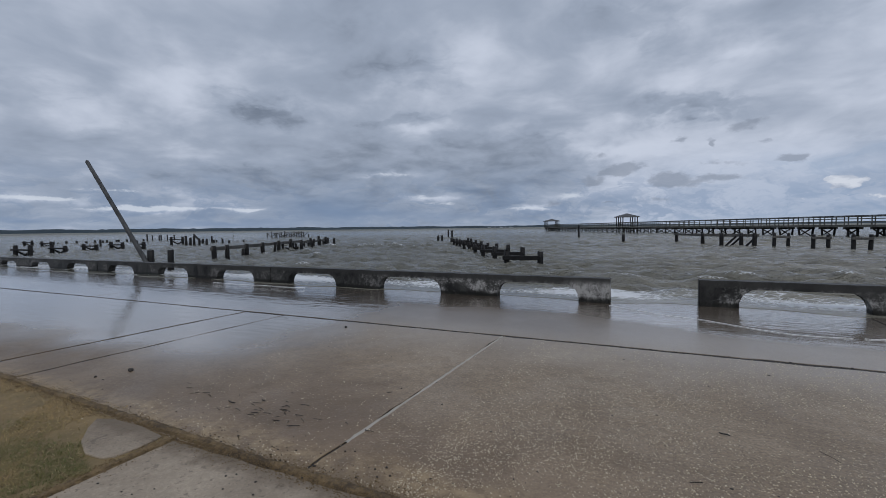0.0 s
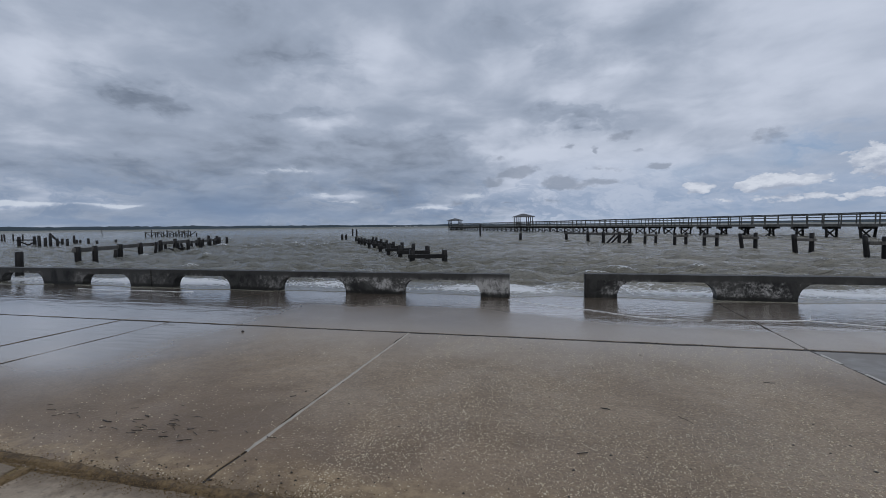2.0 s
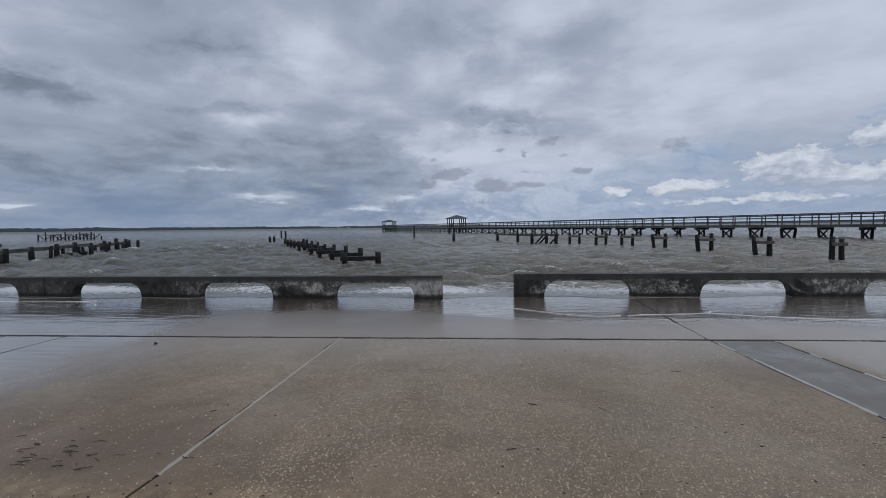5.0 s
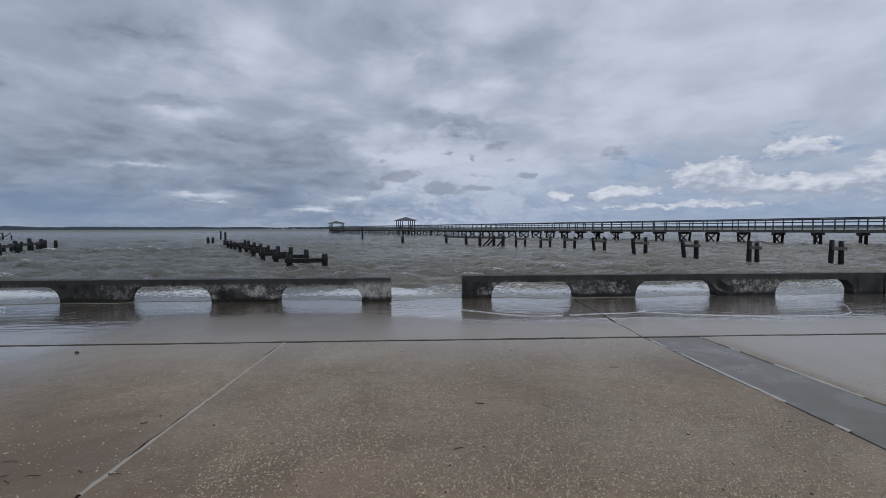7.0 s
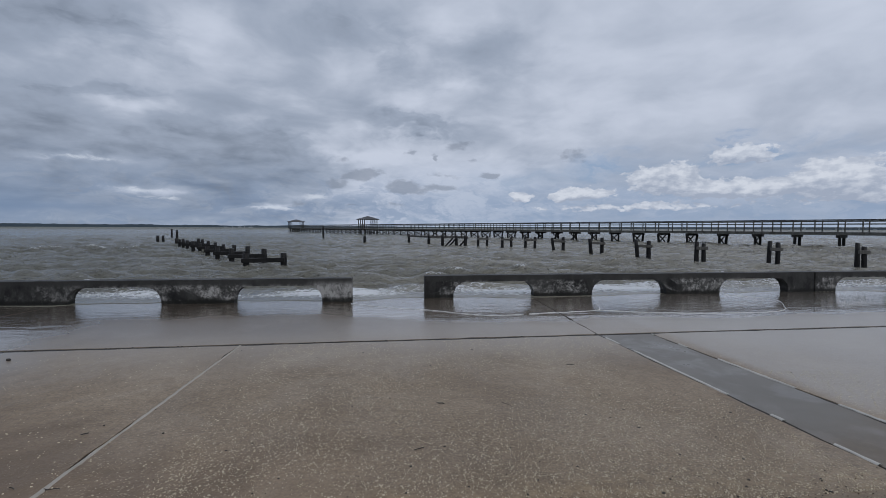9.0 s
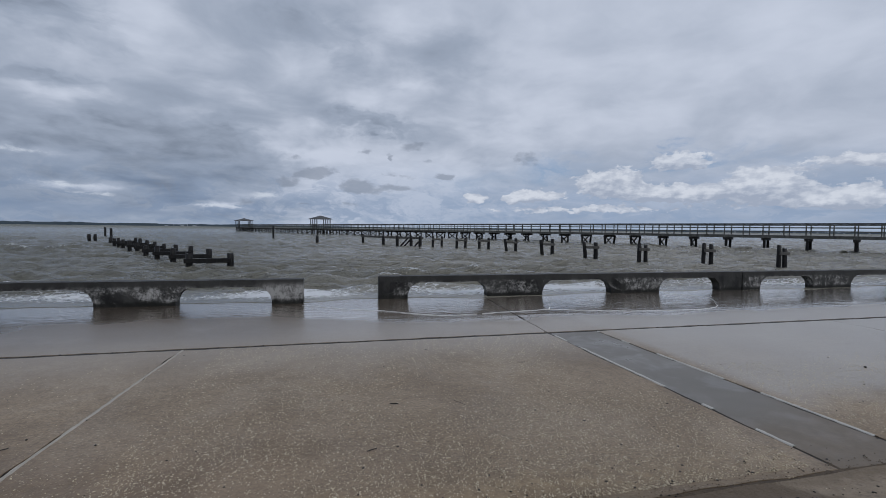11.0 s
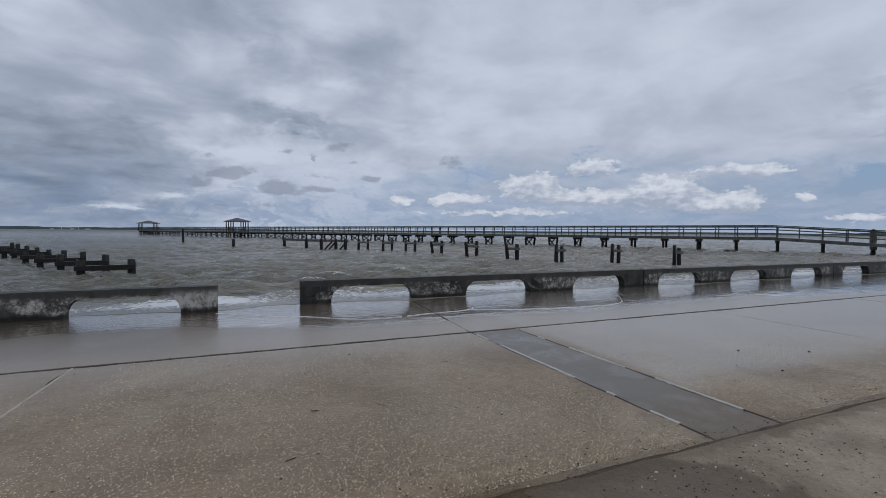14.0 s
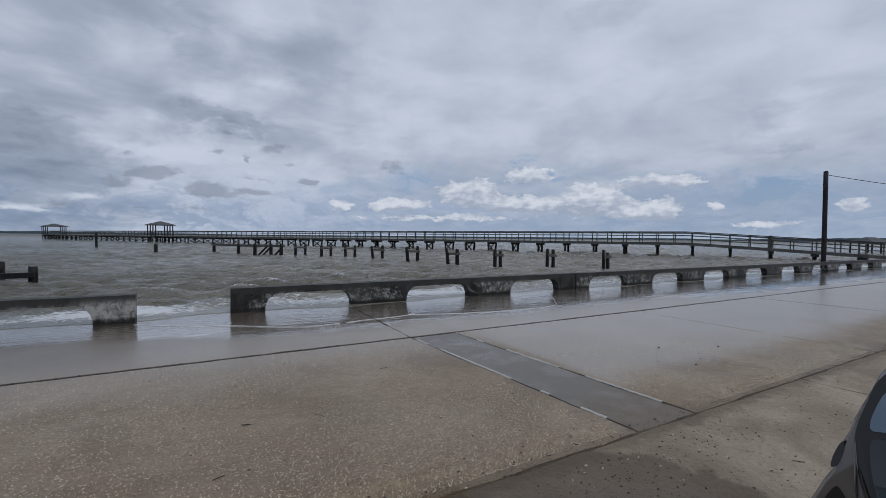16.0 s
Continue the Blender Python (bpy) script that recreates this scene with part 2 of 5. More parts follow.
cloud = w.mix(w.m("MULTIPLY", haze, w.step(az, -30, 20, 0.10, 0.40)), cloud, (0.40, 0.49, 0.61))
cloud = w.mix(w.step(el, 34, 60), cloud, (0.42, 0.455, 0.55))
cloud = w.mix(w.step(dz, 0.0, -0.05), cloud, (0.10, 0.105, 0.11))
back = w.n("ShaderNodeBackground")
w.put(back.inputs[0], cloud)
back.inputs[1].default_value = 1.0
w.t.links.new(back.outputs[0], w.n("ShaderNodeOutputWorld").inputs[0])

sun_data = bpy.data.lights.new("sun", "SUN")
sun_data.energy, sun_data.angle, sun_data.color = 0.6, radians(25), (1.0, 0.96, 0.9)
sun = new("sun", sun_data)
sun.matrix_world = look((0, 0, 0), (-math.sin(SUN_AZ) * math.cos(SUN_EL), -math.cos(SUN_AZ) * math.cos(SUN_EL), -math.sin(SUN_EL)))

# ---------------------------------------------------------------- materials


def build_slab(w):
    p = position(w)
    x, y, z = w.xyz(p)
    stain = w.noise(p, 0.7, 6.0, 0.66, 0.5)
    grit = w.noise(p, 38.0, 3.0, 0.7)
    base = w.mix(w.step(stain, 0.3, 0.7), (0.235, 0.168, 0.100), (0.400, 0.305, 0.200))
    base = w.mix(w.m("MULTIPLY", chance(w), 0.25), base, (0.25, 0.21, 0.165))
    mott = w.noise(p, 9.0, 4.0, 0.7)
    base = w.mix(w.step(mott, 0.30, 0.62, 0.4, 0.0), base, (0.12, 0.082, 0.05))
    base = w.mix(w.step(grit, 0.32, 0.62), w.mix(0.5, base, (0.075, 0.052, 0.033)), base)
    # greyer and paler towards the cross joint, wet sheen put into the colour
    base = w.mix(w.step(w.m("ADD", y, stain), 5.0, 6.6, 0.0, 0.5), base, (0.36, 0.32, 0.27))
    # broad brown tide stain on the landward side
    tide = w.m("MULTIPLY", w.step(w.m("ADD", y, w.m("MULTIPLY", w.noise(p, 0.35, 4.0, 0.6), 2.6)), 5.6, 4.0), w.step(x, 1.5, -2.5, 0.08, 1.0))
    base = w.mix(w.m("MULTIPLY", w.m("MULTIPLY", tide, w.step(x, -5.5, -2.5, 0.6, 1.0)), 0.78), base, w.mix(w.step(stain, 0.35, 0.65), (0.15, 0.098, 0.056), (0.27, 0.19, 0.12)))
    soaked = w.m("MULTIPLY", w.step(w.m("ADD", x, w.m("MULTIPLY", stain, 0.8)), -1.2, -2.2), w.step(w.m("ADD", y, stain), 5.0, 3.6))
    base = w.mix(w.m("MULTIPLY", soaked, 0.35), base, (0.105, 0.074, 0.048))
    # shell aggregate
    warp = w.n("ShaderNodeVectorMath")
    w.put(warp.inputs[0], p)
    jig = w.n("ShaderNodeTexNoise")
    w.put(jig.inputs["Vector"], p)
    jig.inputs["Scale"].default_value = 70.0
    soft = w.n("ShaderNodeVectorMath")
    soft.operation = "SCALE"
    w.put(soft.inputs[0], jig.outputs["Color"])
    soft.inputs["Scale"].default_value = 0.012
    w.put(warp.inputs[1], soft.outputs[0])
    cell = w.m("MINIMUM", w.voronoi(warp.outputs[0], 52.0), w.m("ADD", w.voronoi(warp.outputs[0], 27.0), 0.04))
    pick = w.noise(p, 27.0, 1.0)
    patch = w.m("MULTIPLY", w.step(w.noise(p, 0.8, 3.0), 0.35, 0.6), w.step(w.m("ADD", y, w.noise(p, 1.5, 3.0)), 6.6, 5.2, 0.15, 1.0))
    patch = w.m("MULTIPLY", patch, w.step(x, -3.2, -0.6, 0.3, 1.0))
    shell = w.m("MULTIPLY", w.m("MULTIPLY", w.step(cell, 0.34, 0.2), w.step(pick, 0.44, 0.54)), patch)
    base = w.mix(w.m("MULTIPLY", shell, 0.6), base, w.mix(w.step(w.noise(p, 33.0, 1.0), 0.3, 0.7), (0.34, 0.26, 0.15), (0.88, 0.78, 0.58)))
    # sand washed along the landward edge
    sand = w.m("MULTIPLY", w.step(w.m("ADD", y, w.m("MULTIPLY", w.noise(p, 2.2, 4.0, 0.6), 0.7)), 3.15, 2.75), w.step(w.noise(p, 1.1, 5.0, 0.65), 0.36, 0.5))
    base = w.mix(w.m("MULTIPLY", w.m("MULTIPLY", sand, w.step(x, 3.0, 0.5, 0.35, 1.0)), 0.8), base, w.mix(w.step(mott, 0.35, 0.65), (0.20, 0.135, 0.07), (0.42, 0.31, 0.175)))
    # brown stain beside the landward joint
    rim = w.m("MULTIPLY", w.step(w.m("ADD", y, w.m("MULTIPLY", stain, 0.5)), 2.78, 2.50), w.step(mott, 0.3, 0.6))
    base = w.mix(w.m("MULTIPLY", rim, 0.7), base, (0.10, 0.070, 0.042))
    # seaward slabs west of the gap, browner and darker in patches
    west_brown = w.m("MULTIPLY", w.m("MULTIPLY", w.step(x, 2.0, -1.5), w.step(w.m("ADD", y, stain), 6.6, 8.0)), w.step(w.noise(p, 0.8, 5.0, 0.6), 0.3, 0.55, 0.5, 1.0))
    base = w.mix(w.m("MULTIPLY", west_brown, 0.7), base, (0.115, 0.080, 0.050))
    # water standing on it: sea side, and the low slabs at both ends
    wavy = w.m("MULTIPLY", w.m("SUBTRACT", w.noise(p, 0.55, 4.0, 0.55), 0.5), 3.2)
    dry = w.step(w.m("ABSOLUTE", w.m("ADD", x, 3.4)), 4.6, 2.2, 0.0, 0.85)
    sea = w.step(w.m("SUBTRACT", w.m("ADD", y, w.m("MULTIPLY", wavy, 0.5)), dry), 6.9, 7.9)
    west = w.step(w.m("ADD", x, wavy), -3.4, -6.0)
    brim = w.m("MULTIPLY", w.step(w.m("ADD", x, wavy), 10.5, 13.0), w.step(w.m("ADD", y, w.m("MULTIPLY", wavy, 0.5)), 6.2, 7.6))
    beyond = w.m("MULTIPLY", w.step(x, 4.15, 4.5), w.step(w.m("ADD", y, w.m("MULTIPLY", wavy, 0.35)), 2.9, 3.7))
    # slab beyond the strip paled, its matte sheen put into the colour
    base = w.mix(w.m("MULTIPLY", beyond, 0.6), base, (0.37, 0.335, 0.29))
    east = w.step(w.m("ADD", w.m("ADD", x, w.m("MULTIPLY", wavy, 0.6)), w.m("MULTIPLY", y, 0.6)), 6.6, 9.0)
    inland = w.step(w.m("ADD", y, w.m("MULTIPLY", wavy, 0.6)), 2.9, 4.4)
    pools = w.m("MULTIPLY", w.m("MAXIMUM", w.m("MULTIPLY", west, 0.97), w.m("MULTIPLY", east, 0.5)), inland)
    pools = w.m("MAXIMUM", w.m("MAXIMUM", pools, brim), w.m("MULTIPLY", beyond, 0.42))
    film = w.m("MAXIMUM", w.m("MAXIMUM", sea, pools), w.step(w.m("SUBTRACT", w.m("ADD", y, w.m("MULTIPLY", wavy, 0.4)), w.m("MULTIPLY", dry, 0.5)), 5.0, 7.0, 0, 0.52))
    damp = w.m("MULTIPLY", w.step(w.noise(p, 0.9, 6.0, 0.62, 0.6), 0.42, 0.62), 0.28)
    wet = w.m("MAXIMUM", film, damp)
    base = w.mix(w.m("ADD", w.m("ADD", w.m("MULTIPLY", sea, 0.34), w.m("MULTIPLY", film, 0.16)), w.m("MULTIPLY", w.m("MULTIPLY", west, inland), 0.3)), base, (0.100, 0.080, 0.060))
    base = w.mix(w.m("MULTIPLY", w.step(w.m("ADD", y, w.m("MULTIPLY", wavy, 0.4)), 8.3, 9.6), 0.5), base, (0.075, 0.056, 0.040))
    rough = w.m("ADD", w.m("MULTIPLY", w.m("SUBTRACT", 1.0, wet), 0.40), 0.14)
    h = w.m("ADD", w.m("MULTIPLY", grit, 0.5), w.m("MULTIPLY", shell, 0.6))
    calm = w.m("SUBTRACT", 1.0, w.m("MULTIPLY", film, w.step(y, 6.3, 9.0, 0.90, 0.97)))
    nrm = w.bump(h, w.m("MULTIPLY", calm, 0.9), 0.008)
    nrm = w.bump(w.noise(w.map(p, (1, 2.6, 1), (0, 0, 0.35)), 3.4, 4.0), w.m("MAXIMUM", w.m("MULTIPLY", sea, w.step(y, 8.0, 9.4, 0.12, 0.75)), w.m("MULTIPLY", pools, 0.05)), 0.024, nrm)
    nrm = w.bump(w.noise(w.map(p, (0.5, 2.2, 1)), 2.4, 1.0), w.m("MAXIMUM", w.m("MULTIPLY", pools, 0.7), w.m("MULTIPLY", sea, 0.4)), 0.010, nrm)
    still = w.m("SUBTRACT", 1.0, w.m("MAXIMUM", w.m("MULTIPLY", sea, 0.7), w.m("MAXIMUM", brim, w.m("MULTIPLY", west, 0.9)), clamp=True))
    nrm = w.bump(w.noise(p, 26.0, 4.0, 0.7), w.m("MULTIPLY", still, 0.25), 0.004, nrm)
    return {"Base Color": base, "Roughness": rough, "Normal": nrm, "Specular IOR Level": 0.42, "Coat Weight": film, "Coat Roughness": w.step(film, 0.4, 1.0, 0.24, 0.035), "Coat IOR": 1.5, "Coat Normal": nrm}


def build_strip(w):
    p = position(w)
    y = w.xyz(p)[1]
    n = w.noise(p, 1.2, 5.0, 0.6, 0.3)
    base = w.mix(n, (0.145, 0.135, 0.119), (0.225, 0.21, 0.187))
    mud = w.m("MULTIPLY", w.step(w.m("ADD", y, w.m("MULTIPLY", w.noise(p, 2.0, 5.0, 0.65), 1.2)), 4.3, 3.0), 0.7)
    base = w.mix(mud, base, w.mix(w.noise(p, 14.0, 4.0, 0.7), (0.10, 0.075, 0.05), (0.22, 0.165, 0.11)))
    g = w.noise(p, 60.0, 3.0, 0.7)
    base = w.mix(w.step(g, 0.5, 0.8, 0, 0.3), base, (0.2, 0.19, 0.17))
    rough = w.m("SUBTRACT", w.step(w.m("ADD", y, w.m("MULTIPLY", n, 2.0)), 3.0, 6.5, 0.6, 0.45), w.step(w.noise(p, 1.7, 5.0, 0.6, 0.4), 0.45, 0.65, 0.0, 0.2))
    return {"Base Color": base, "Roughness": rough, "Normal": w.bump(g, 0.04, 0.004), "Specular IOR Level": 0.32}


def build_near_slab(w):
    p = position(w)
    n = w.noise(p, 0.9, 6.0, 0.62, 0.5)
    g = w.noise(p, 45.0, 3.0, 0.7)
    base = w.mix(w.step(n, 0.3, 0.7), (0.285, 0.228, 0.168), (0.50, 0.415, 0.315))
    base = w.mix(w.step(g, 0.4, 0.75), w.mix(0.25, base, (0.1, 0.09, 0.07)), base)
    spot = w.m("MAXIMUM", w.step(w.noise(p, 7.0, 4.0, 0.7), 0.60, 0.68), w.step(w.noise(p, 24.0, 3.0, 0.7), 0.60, 0.66))
    base = w.mix(w.m("MULTIPLY", spot, 0.5), base, (0.12, 0.10, 0.08))
    px_, py_, pz_ = w.xyz(p)
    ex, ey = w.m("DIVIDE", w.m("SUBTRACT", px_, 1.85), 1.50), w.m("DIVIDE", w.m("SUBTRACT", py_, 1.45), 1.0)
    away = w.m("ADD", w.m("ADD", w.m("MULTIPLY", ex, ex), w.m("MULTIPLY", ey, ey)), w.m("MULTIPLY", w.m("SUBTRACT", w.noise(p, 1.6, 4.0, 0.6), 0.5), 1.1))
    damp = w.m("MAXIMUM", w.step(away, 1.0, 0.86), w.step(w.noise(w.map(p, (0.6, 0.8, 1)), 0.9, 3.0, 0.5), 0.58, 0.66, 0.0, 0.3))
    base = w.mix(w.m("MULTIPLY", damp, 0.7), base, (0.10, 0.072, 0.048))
    line = w.m("MULTIPLY", w.step(w.m("ADD", py_, w.m("MULTIPLY", w.m("SUBTRACT", w.noise(p, 5.0, 5.0, 0.65), 0.5), 0.4)), 2.04, 2.20), w.step(n, 0.3, 0.6, 0.3, 1.0))
    base = w.mix(w.m("MULTIPLY", line, 0.65), base, (0.10, 0.072, 0.045))
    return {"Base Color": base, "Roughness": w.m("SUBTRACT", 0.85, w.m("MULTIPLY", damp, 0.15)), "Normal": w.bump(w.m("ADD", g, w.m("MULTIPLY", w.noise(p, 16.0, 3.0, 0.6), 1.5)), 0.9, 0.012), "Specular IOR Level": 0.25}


def build_filler(w):
    p = position(w)
    n = w.noise(p, 6.0, 5.0, 0.65)
    return {"Base Color": w.mix(n, (0.008, 0.007, 0.006), (0.034, 0.028, 0.022)), "Roughness": 0.7, "Normal": w.bump(w.noise(p, 60.0), 0.6, 0.01)}


def build_grass(w):
    p = position(w)
    x, y, z = w.xyz(p)
    blade = w.n("ShaderNodeNewGeometry").outputs["Random Per Island"]
    patch = w.m("ADD", w.noise(p, 1.3, 4.0, 0.6), w.m("MULTIPLY", w.m("SUBTRACT", y, 1.75), 0.22))
    dry = w.m("ADD", w.step(patch, 0.38, 0.62, 0.0, 0.75), w.m("MULTIPLY", w.m("SUBTRACT", blade, 0.5), 0.5), clamp=True)
    base = w.mix(dry, (0.120, 0.125, 0.040), (0.46, 0.31, 0.145))
    base = w.mix(w.step(blade, 0.85, 1.0, 0.0, 0.6), base, (0.60, 0.48, 0.28))
    return {"Base Color": base, "Roughness": 0.7, "Specular IOR Level": 0.25}


def build_dirt(w):
    p = position(w)
    n = w.noise(p, 2.5, 6.0, 0.65)
    g = w.noise(p, 70.0, 3.0, 0.7)
    base = w.mix(w.step(w.m("ADD", w.m("MULTIPLY", n, 0.5), w.m("MULTIPLY", w.noise(p, 22.0, 4.0, 0.7), 0.5)), 0.38, 0.62), (0.060, 0.038, 0.017), (0.22, 0.148, 0.068))
    base = w.mix(w.step(w.xyz(p)[0], 0.6, 2.2, 0.0, 0.75), base, (0.075, 0.056, 0.040))
    return {"Base Color": w.mix(w.step(g, 0.4, 0.8, 0, 0.5), base, (0.05, 0.04, 0.03)), "Roughness": 0.8, "Normal": w.bump(g, 0.8, 0.01)}


def build_wall(w):
    p = position(w)
    x, y, z = w.xyz(p)
    lay = w.map(p, (1, 1, 0.5))
    n = w.noise(lay, 2.1, 6.0, 0.68, 0.5)
    fine = w.noise(p, 24.0, 5.0, 0.7)
    drip = w.noise(w.map(p, (7.0, 7.0, 0.8)), 1.4, 5.0, 0.7)
    base = w.mix(w.step(n, 0.32, 0.62), (0.011, 0.011, 0.011), (0.052, 0.051, 0.048))
    pale = w.m("MULTIPLY", w.step(w.m("ADD", w.noise(p, 0.9, 5.0, 0.65, 0.6), w.step(w.m("ABSOLUTE", w.m("ADD", x, 2.2)), 3.2, 1.4, 0.0, 0.14)), 0.44, 0.54), w.step(w.m("ADD", w.m("MULTIPLY", w.noise(p, 5.5, 5.0, 0.7), 0.6), w.m("MULTIPLY", fine, 0.4)), 0.42, 0.58))
    pale = w.m("MULTIPLY", pale, w.step(x, -8.0, -3.5, 0.4, 1.0))
    scratch = w.noise(w.map(p, (1.6, 1.6, 1.1)), 6.0, 6.0, 0.70, 0.3)
    pale = w.m("MULTIPLY", w.m("MULTIPLY", pale, w.step(z, 0.44, 0.34, 0.12, 1.0)), w.step(scratch, 0.38, 0.60, 0.15, 1.0))
    stub = w.m("MULTIPLY", w.m("MULTIPLY", w.step(w.m("ABSOLUTE", w.m("ADD", x, 1.1)), 0.75, 0.35), w.m("MULTIPLY", w.step(z, 0.06, 0.14), w.step(z, 0.49, 0.40, 0.1, 1.0))), w.step(scratch, 0.32, 0.58, 0.15, 0.95))
    pale = w.m("MAXIMUM", pale, stub)
    base = w.mix(w.m("MULTIPLY", pale, 0.8), base, (0.50, 0.49, 0.47))
    slime = w.step(w.m("ADD", z, w.m("MULTIPLY", w.m("SUBTRACT", drip, 0.5), 0.12)), 0.13, 0.05)
    base = w.mix(w.m("MULTIPLY", slime, 0.9), base, (0.012, 0.012, 0.010))
    top = w.m("MULTIPLY", w.step(w.m("ADD", z, w.m("MULTIPLY", w.m("SUBTRACT", n, 0.5), 0.1)), 0.36, 0.44), 0.6)
    base = w.mix(top, base, (0.045, 0.044, 0.042))
    pit = w.voronoi(p, 30.0)
    nrm = w.bump(w.m("ADD", fine, w.m("MULTIPLY", w.step(pit, 0.0, 0.35), 0.5)), 0.55, 0.012)
    return {"Base Color": base, "Roughness": w.m("ADD", 0.5, w.m("MULTIPLY", pale, 0.35)), "Normal": nrm, "Specular IOR Level": 0.2}


def build_water(w):
    p = position(w)
    told = w.n("ShaderNodeAttribute")
    told.attribute_name = "foam"
    foam = told.outputs["Fac"]
    n1 = w.noise(w.map(p, (0.5, 1.7, 1.0), (0, 0, 0.12)), 1.15, 5.0, 0.55, 0.3)
    n2 = w.noise(w.map(p, (1.0, 2.2, 1.0), (0, 0, 0.3)), 5.0, 5.0, 0.6, 0.5)
    lace = w.voronoi(w.map(p, (0.8, 1.6, 1)), 5.0, "DISTANCE_TO_EDGE")
    web = w.m("MULTIPLY", w.step(lace, 0.12, 0.02), 0.22)
    rag = w.m("ADD", w.m("MULTIPLY", w.noise(p, 4.5, 6.0, 0.72, 0.6), 0.9), web)
    white = w.m("MULTIPLY", w.step(w.m("ADD", foam, w.m("SUBTRACT", rag, 0.85)), 0.25, 0.55), w.step(foam, 0.03, 0.2))
    murk_shade = w.mix(w.step(w.noise(w.map(p, (0.5, 1.0, 1)), 0.12, 5.0, 0.6), 0.35, 0.65), (0.190, 0.180, 0.142), (0.300, 0.285, 0.236))
    # darker westward: reflection of the darker western sky put into the colour
    murk_shade = w.mix(w.step(w.m("ADD", w.xyz(p)[0], w.m("MULTIPLY", w.noise(p, 0.03, 3.0), 30.0)), 30.0, -8.0), murk_shade, (0.138, 0.138, 0.112))
    murk_shade = w.mix(w.step(w.xyz(p)[1], 35.0, 140.0), murk_shade, (0.182, 0.186, 0.156))
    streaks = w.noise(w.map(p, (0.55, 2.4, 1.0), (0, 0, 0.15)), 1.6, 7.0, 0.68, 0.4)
    flecks = w.m("MULTIPLY", w.step(streaks, 0.61, 0.70), w.step(w.xyz(p)[1], 42.0, 13.0, 0.10, 0.42))
    white = w.m("MAXIMUM", white, w.m("MULTIPLY", flecks, w.step(w.xyz(p)[1], 10.9, 11.8)))
    # dark streaks: shade of the wave troughs put into the colour
    murk_shade = w.mix(w.step(streaks, 0.52, 0.36, 0.0, 0.45), murk_shade, (0.060, 0.058, 0.048))
    base = w.mix(white, murk_shade, (0.72, 0.74, 0.75))
    far_off = w.m("MAXIMUM", w.xyz(p)[1], w.m("ABSOLUTE", w.xyz(p)[0]))
    rough = w.m("ADD", w.step(far_off, 60.0, 700.0, 0.08, 0.5), w.m("MULTIPLY", white, 0.5))
    n0 = w.noise(w.map(p, (1.0, 2.4, 1.0), (0, 0, -0.25)), 0.38, 4.0, 0.6, 0.3)
    chop = w.step(w.xyz(p)[1], 10.8, 13.2, 0.12, 1.0)
    nrm = w.bump(n0, chop, 0.4)
    nrm = w.bump(n1, chop, 0.42, nrm)
    nrm = w.bump(n2, chop, 0.12, nrm)
    return {"Base Color": base, "Roughness": rough, "Normal": nrm, "IOR": 1.33, "Specular IOR Level": w.step(far_off, 30.0, 500.0, 0.5, 0.26)}


def wood(name, dark, light, rough=0.7, scale=1.0):
    def build(w):
        p = local(w)
        grain = w.noise(w.map(p, (9 * scale, 9 * scale, 1.0 * scale)), 2.2, 6.0, 0.68, 0.4)
        blot = w.noise(position(w), 1.7, 4.0, 0.6)
        base = w.mix(w.step(w.m("ADD", w.m("MULTIPLY", grain, 0.6), w.m("MULTIPLY", blot, 0.4)), 0.33, 0.68), dark, light)
        base = w.mix(w.m("MULTIPLY", chance(w), 0.3), base, dark)
        return {"Base Color": base, "Roughness": rough, "Normal": w.bump(grain, 0.6, 0.015), "Specular IOR Level": 0.22}

    return material(name, build)


def plain(name, a, b, scale=4.0, rough=0.6, bump=0.3, metal=0.0):
    def build(w):
        p = position(w)
        n = w.noise(p, scale, 5.0, 0.62)
        return {"Base Color": w.mix(n, a, b), "Roughness": rough, "Metallic": metal, "Normal": w.bump(w.noise(p, scale * 8), bump, 0.01)}

    return material(name, build)


M_SLAB = material("wet_shell_concrete", build_slab)
M_STRIP = material("wet_asphalt_strip", build_strip)
M_NEAR = material("parking_concrete", build_near_slab)
M_FILL = material("joint_filler", build_filler)
M_DIRT = material("washed_dirt", build_dirt)
M_WALL = material("weathered_seawall", build_wall)
M_WATER = material("river_water", build_water)
M_PILE = wood("soaked_piling", (0.006, 0.006, 0.006), (0.024, 0.023, 0.023), 0.5)
M_OLD = wood("grey_driftwood", (0.045, 0.043, 0.040), (0.16, 0.155, 0.145), 0.75)
M_PIER = wood("pier_timber", (0.058, 0.059, 0.054), (0.20, 0.198, 0.180), 0.75, 0.6)
M_PIERPILE = wood("pier_piling", (0.012, 0.012, 0.012), (0.048, 0.045, 0.041), 0.65)
M_RAILCAP = wood("rail_cap_timber", (0.026, 0.028, 0.032), (0.075, 0.078, 0.085), 0.55, 0.6)
M_ROOF = plain("shingle_roof", (0.06, 0.063, 0.068), (0.11, 0.114, 0.12), 1.0, 0.8)
M_POLE = wood("leaning_pole_wood", (0.03, 0.031, 0.032), (0.115, 0.118, 0.118), 0.6)
M_UPOLE = wood("utility_pole_wood", (0.014, 0.013, 0.015), (0.045, 0.040, 0.040), 0.7)
M_WIRE = plain("black_cable", (0.02, 0.02, 0.02), (0.04, 0.04, 0.04))
# dark blue instead of leaf green: distance haze put into the tree colour
M_TREES = plain("far_trees_hazed", (0.024, 0.042, 0.058), (0.040, 0.062, 0.076), 0.01, 0.9)
M_PALE = plain("far_pale_works", (0.24, 0.27, 0.30), (0.36, 0.39, 0.42), 0.05)
M_GRASS = material("grass_blades", build_grass)
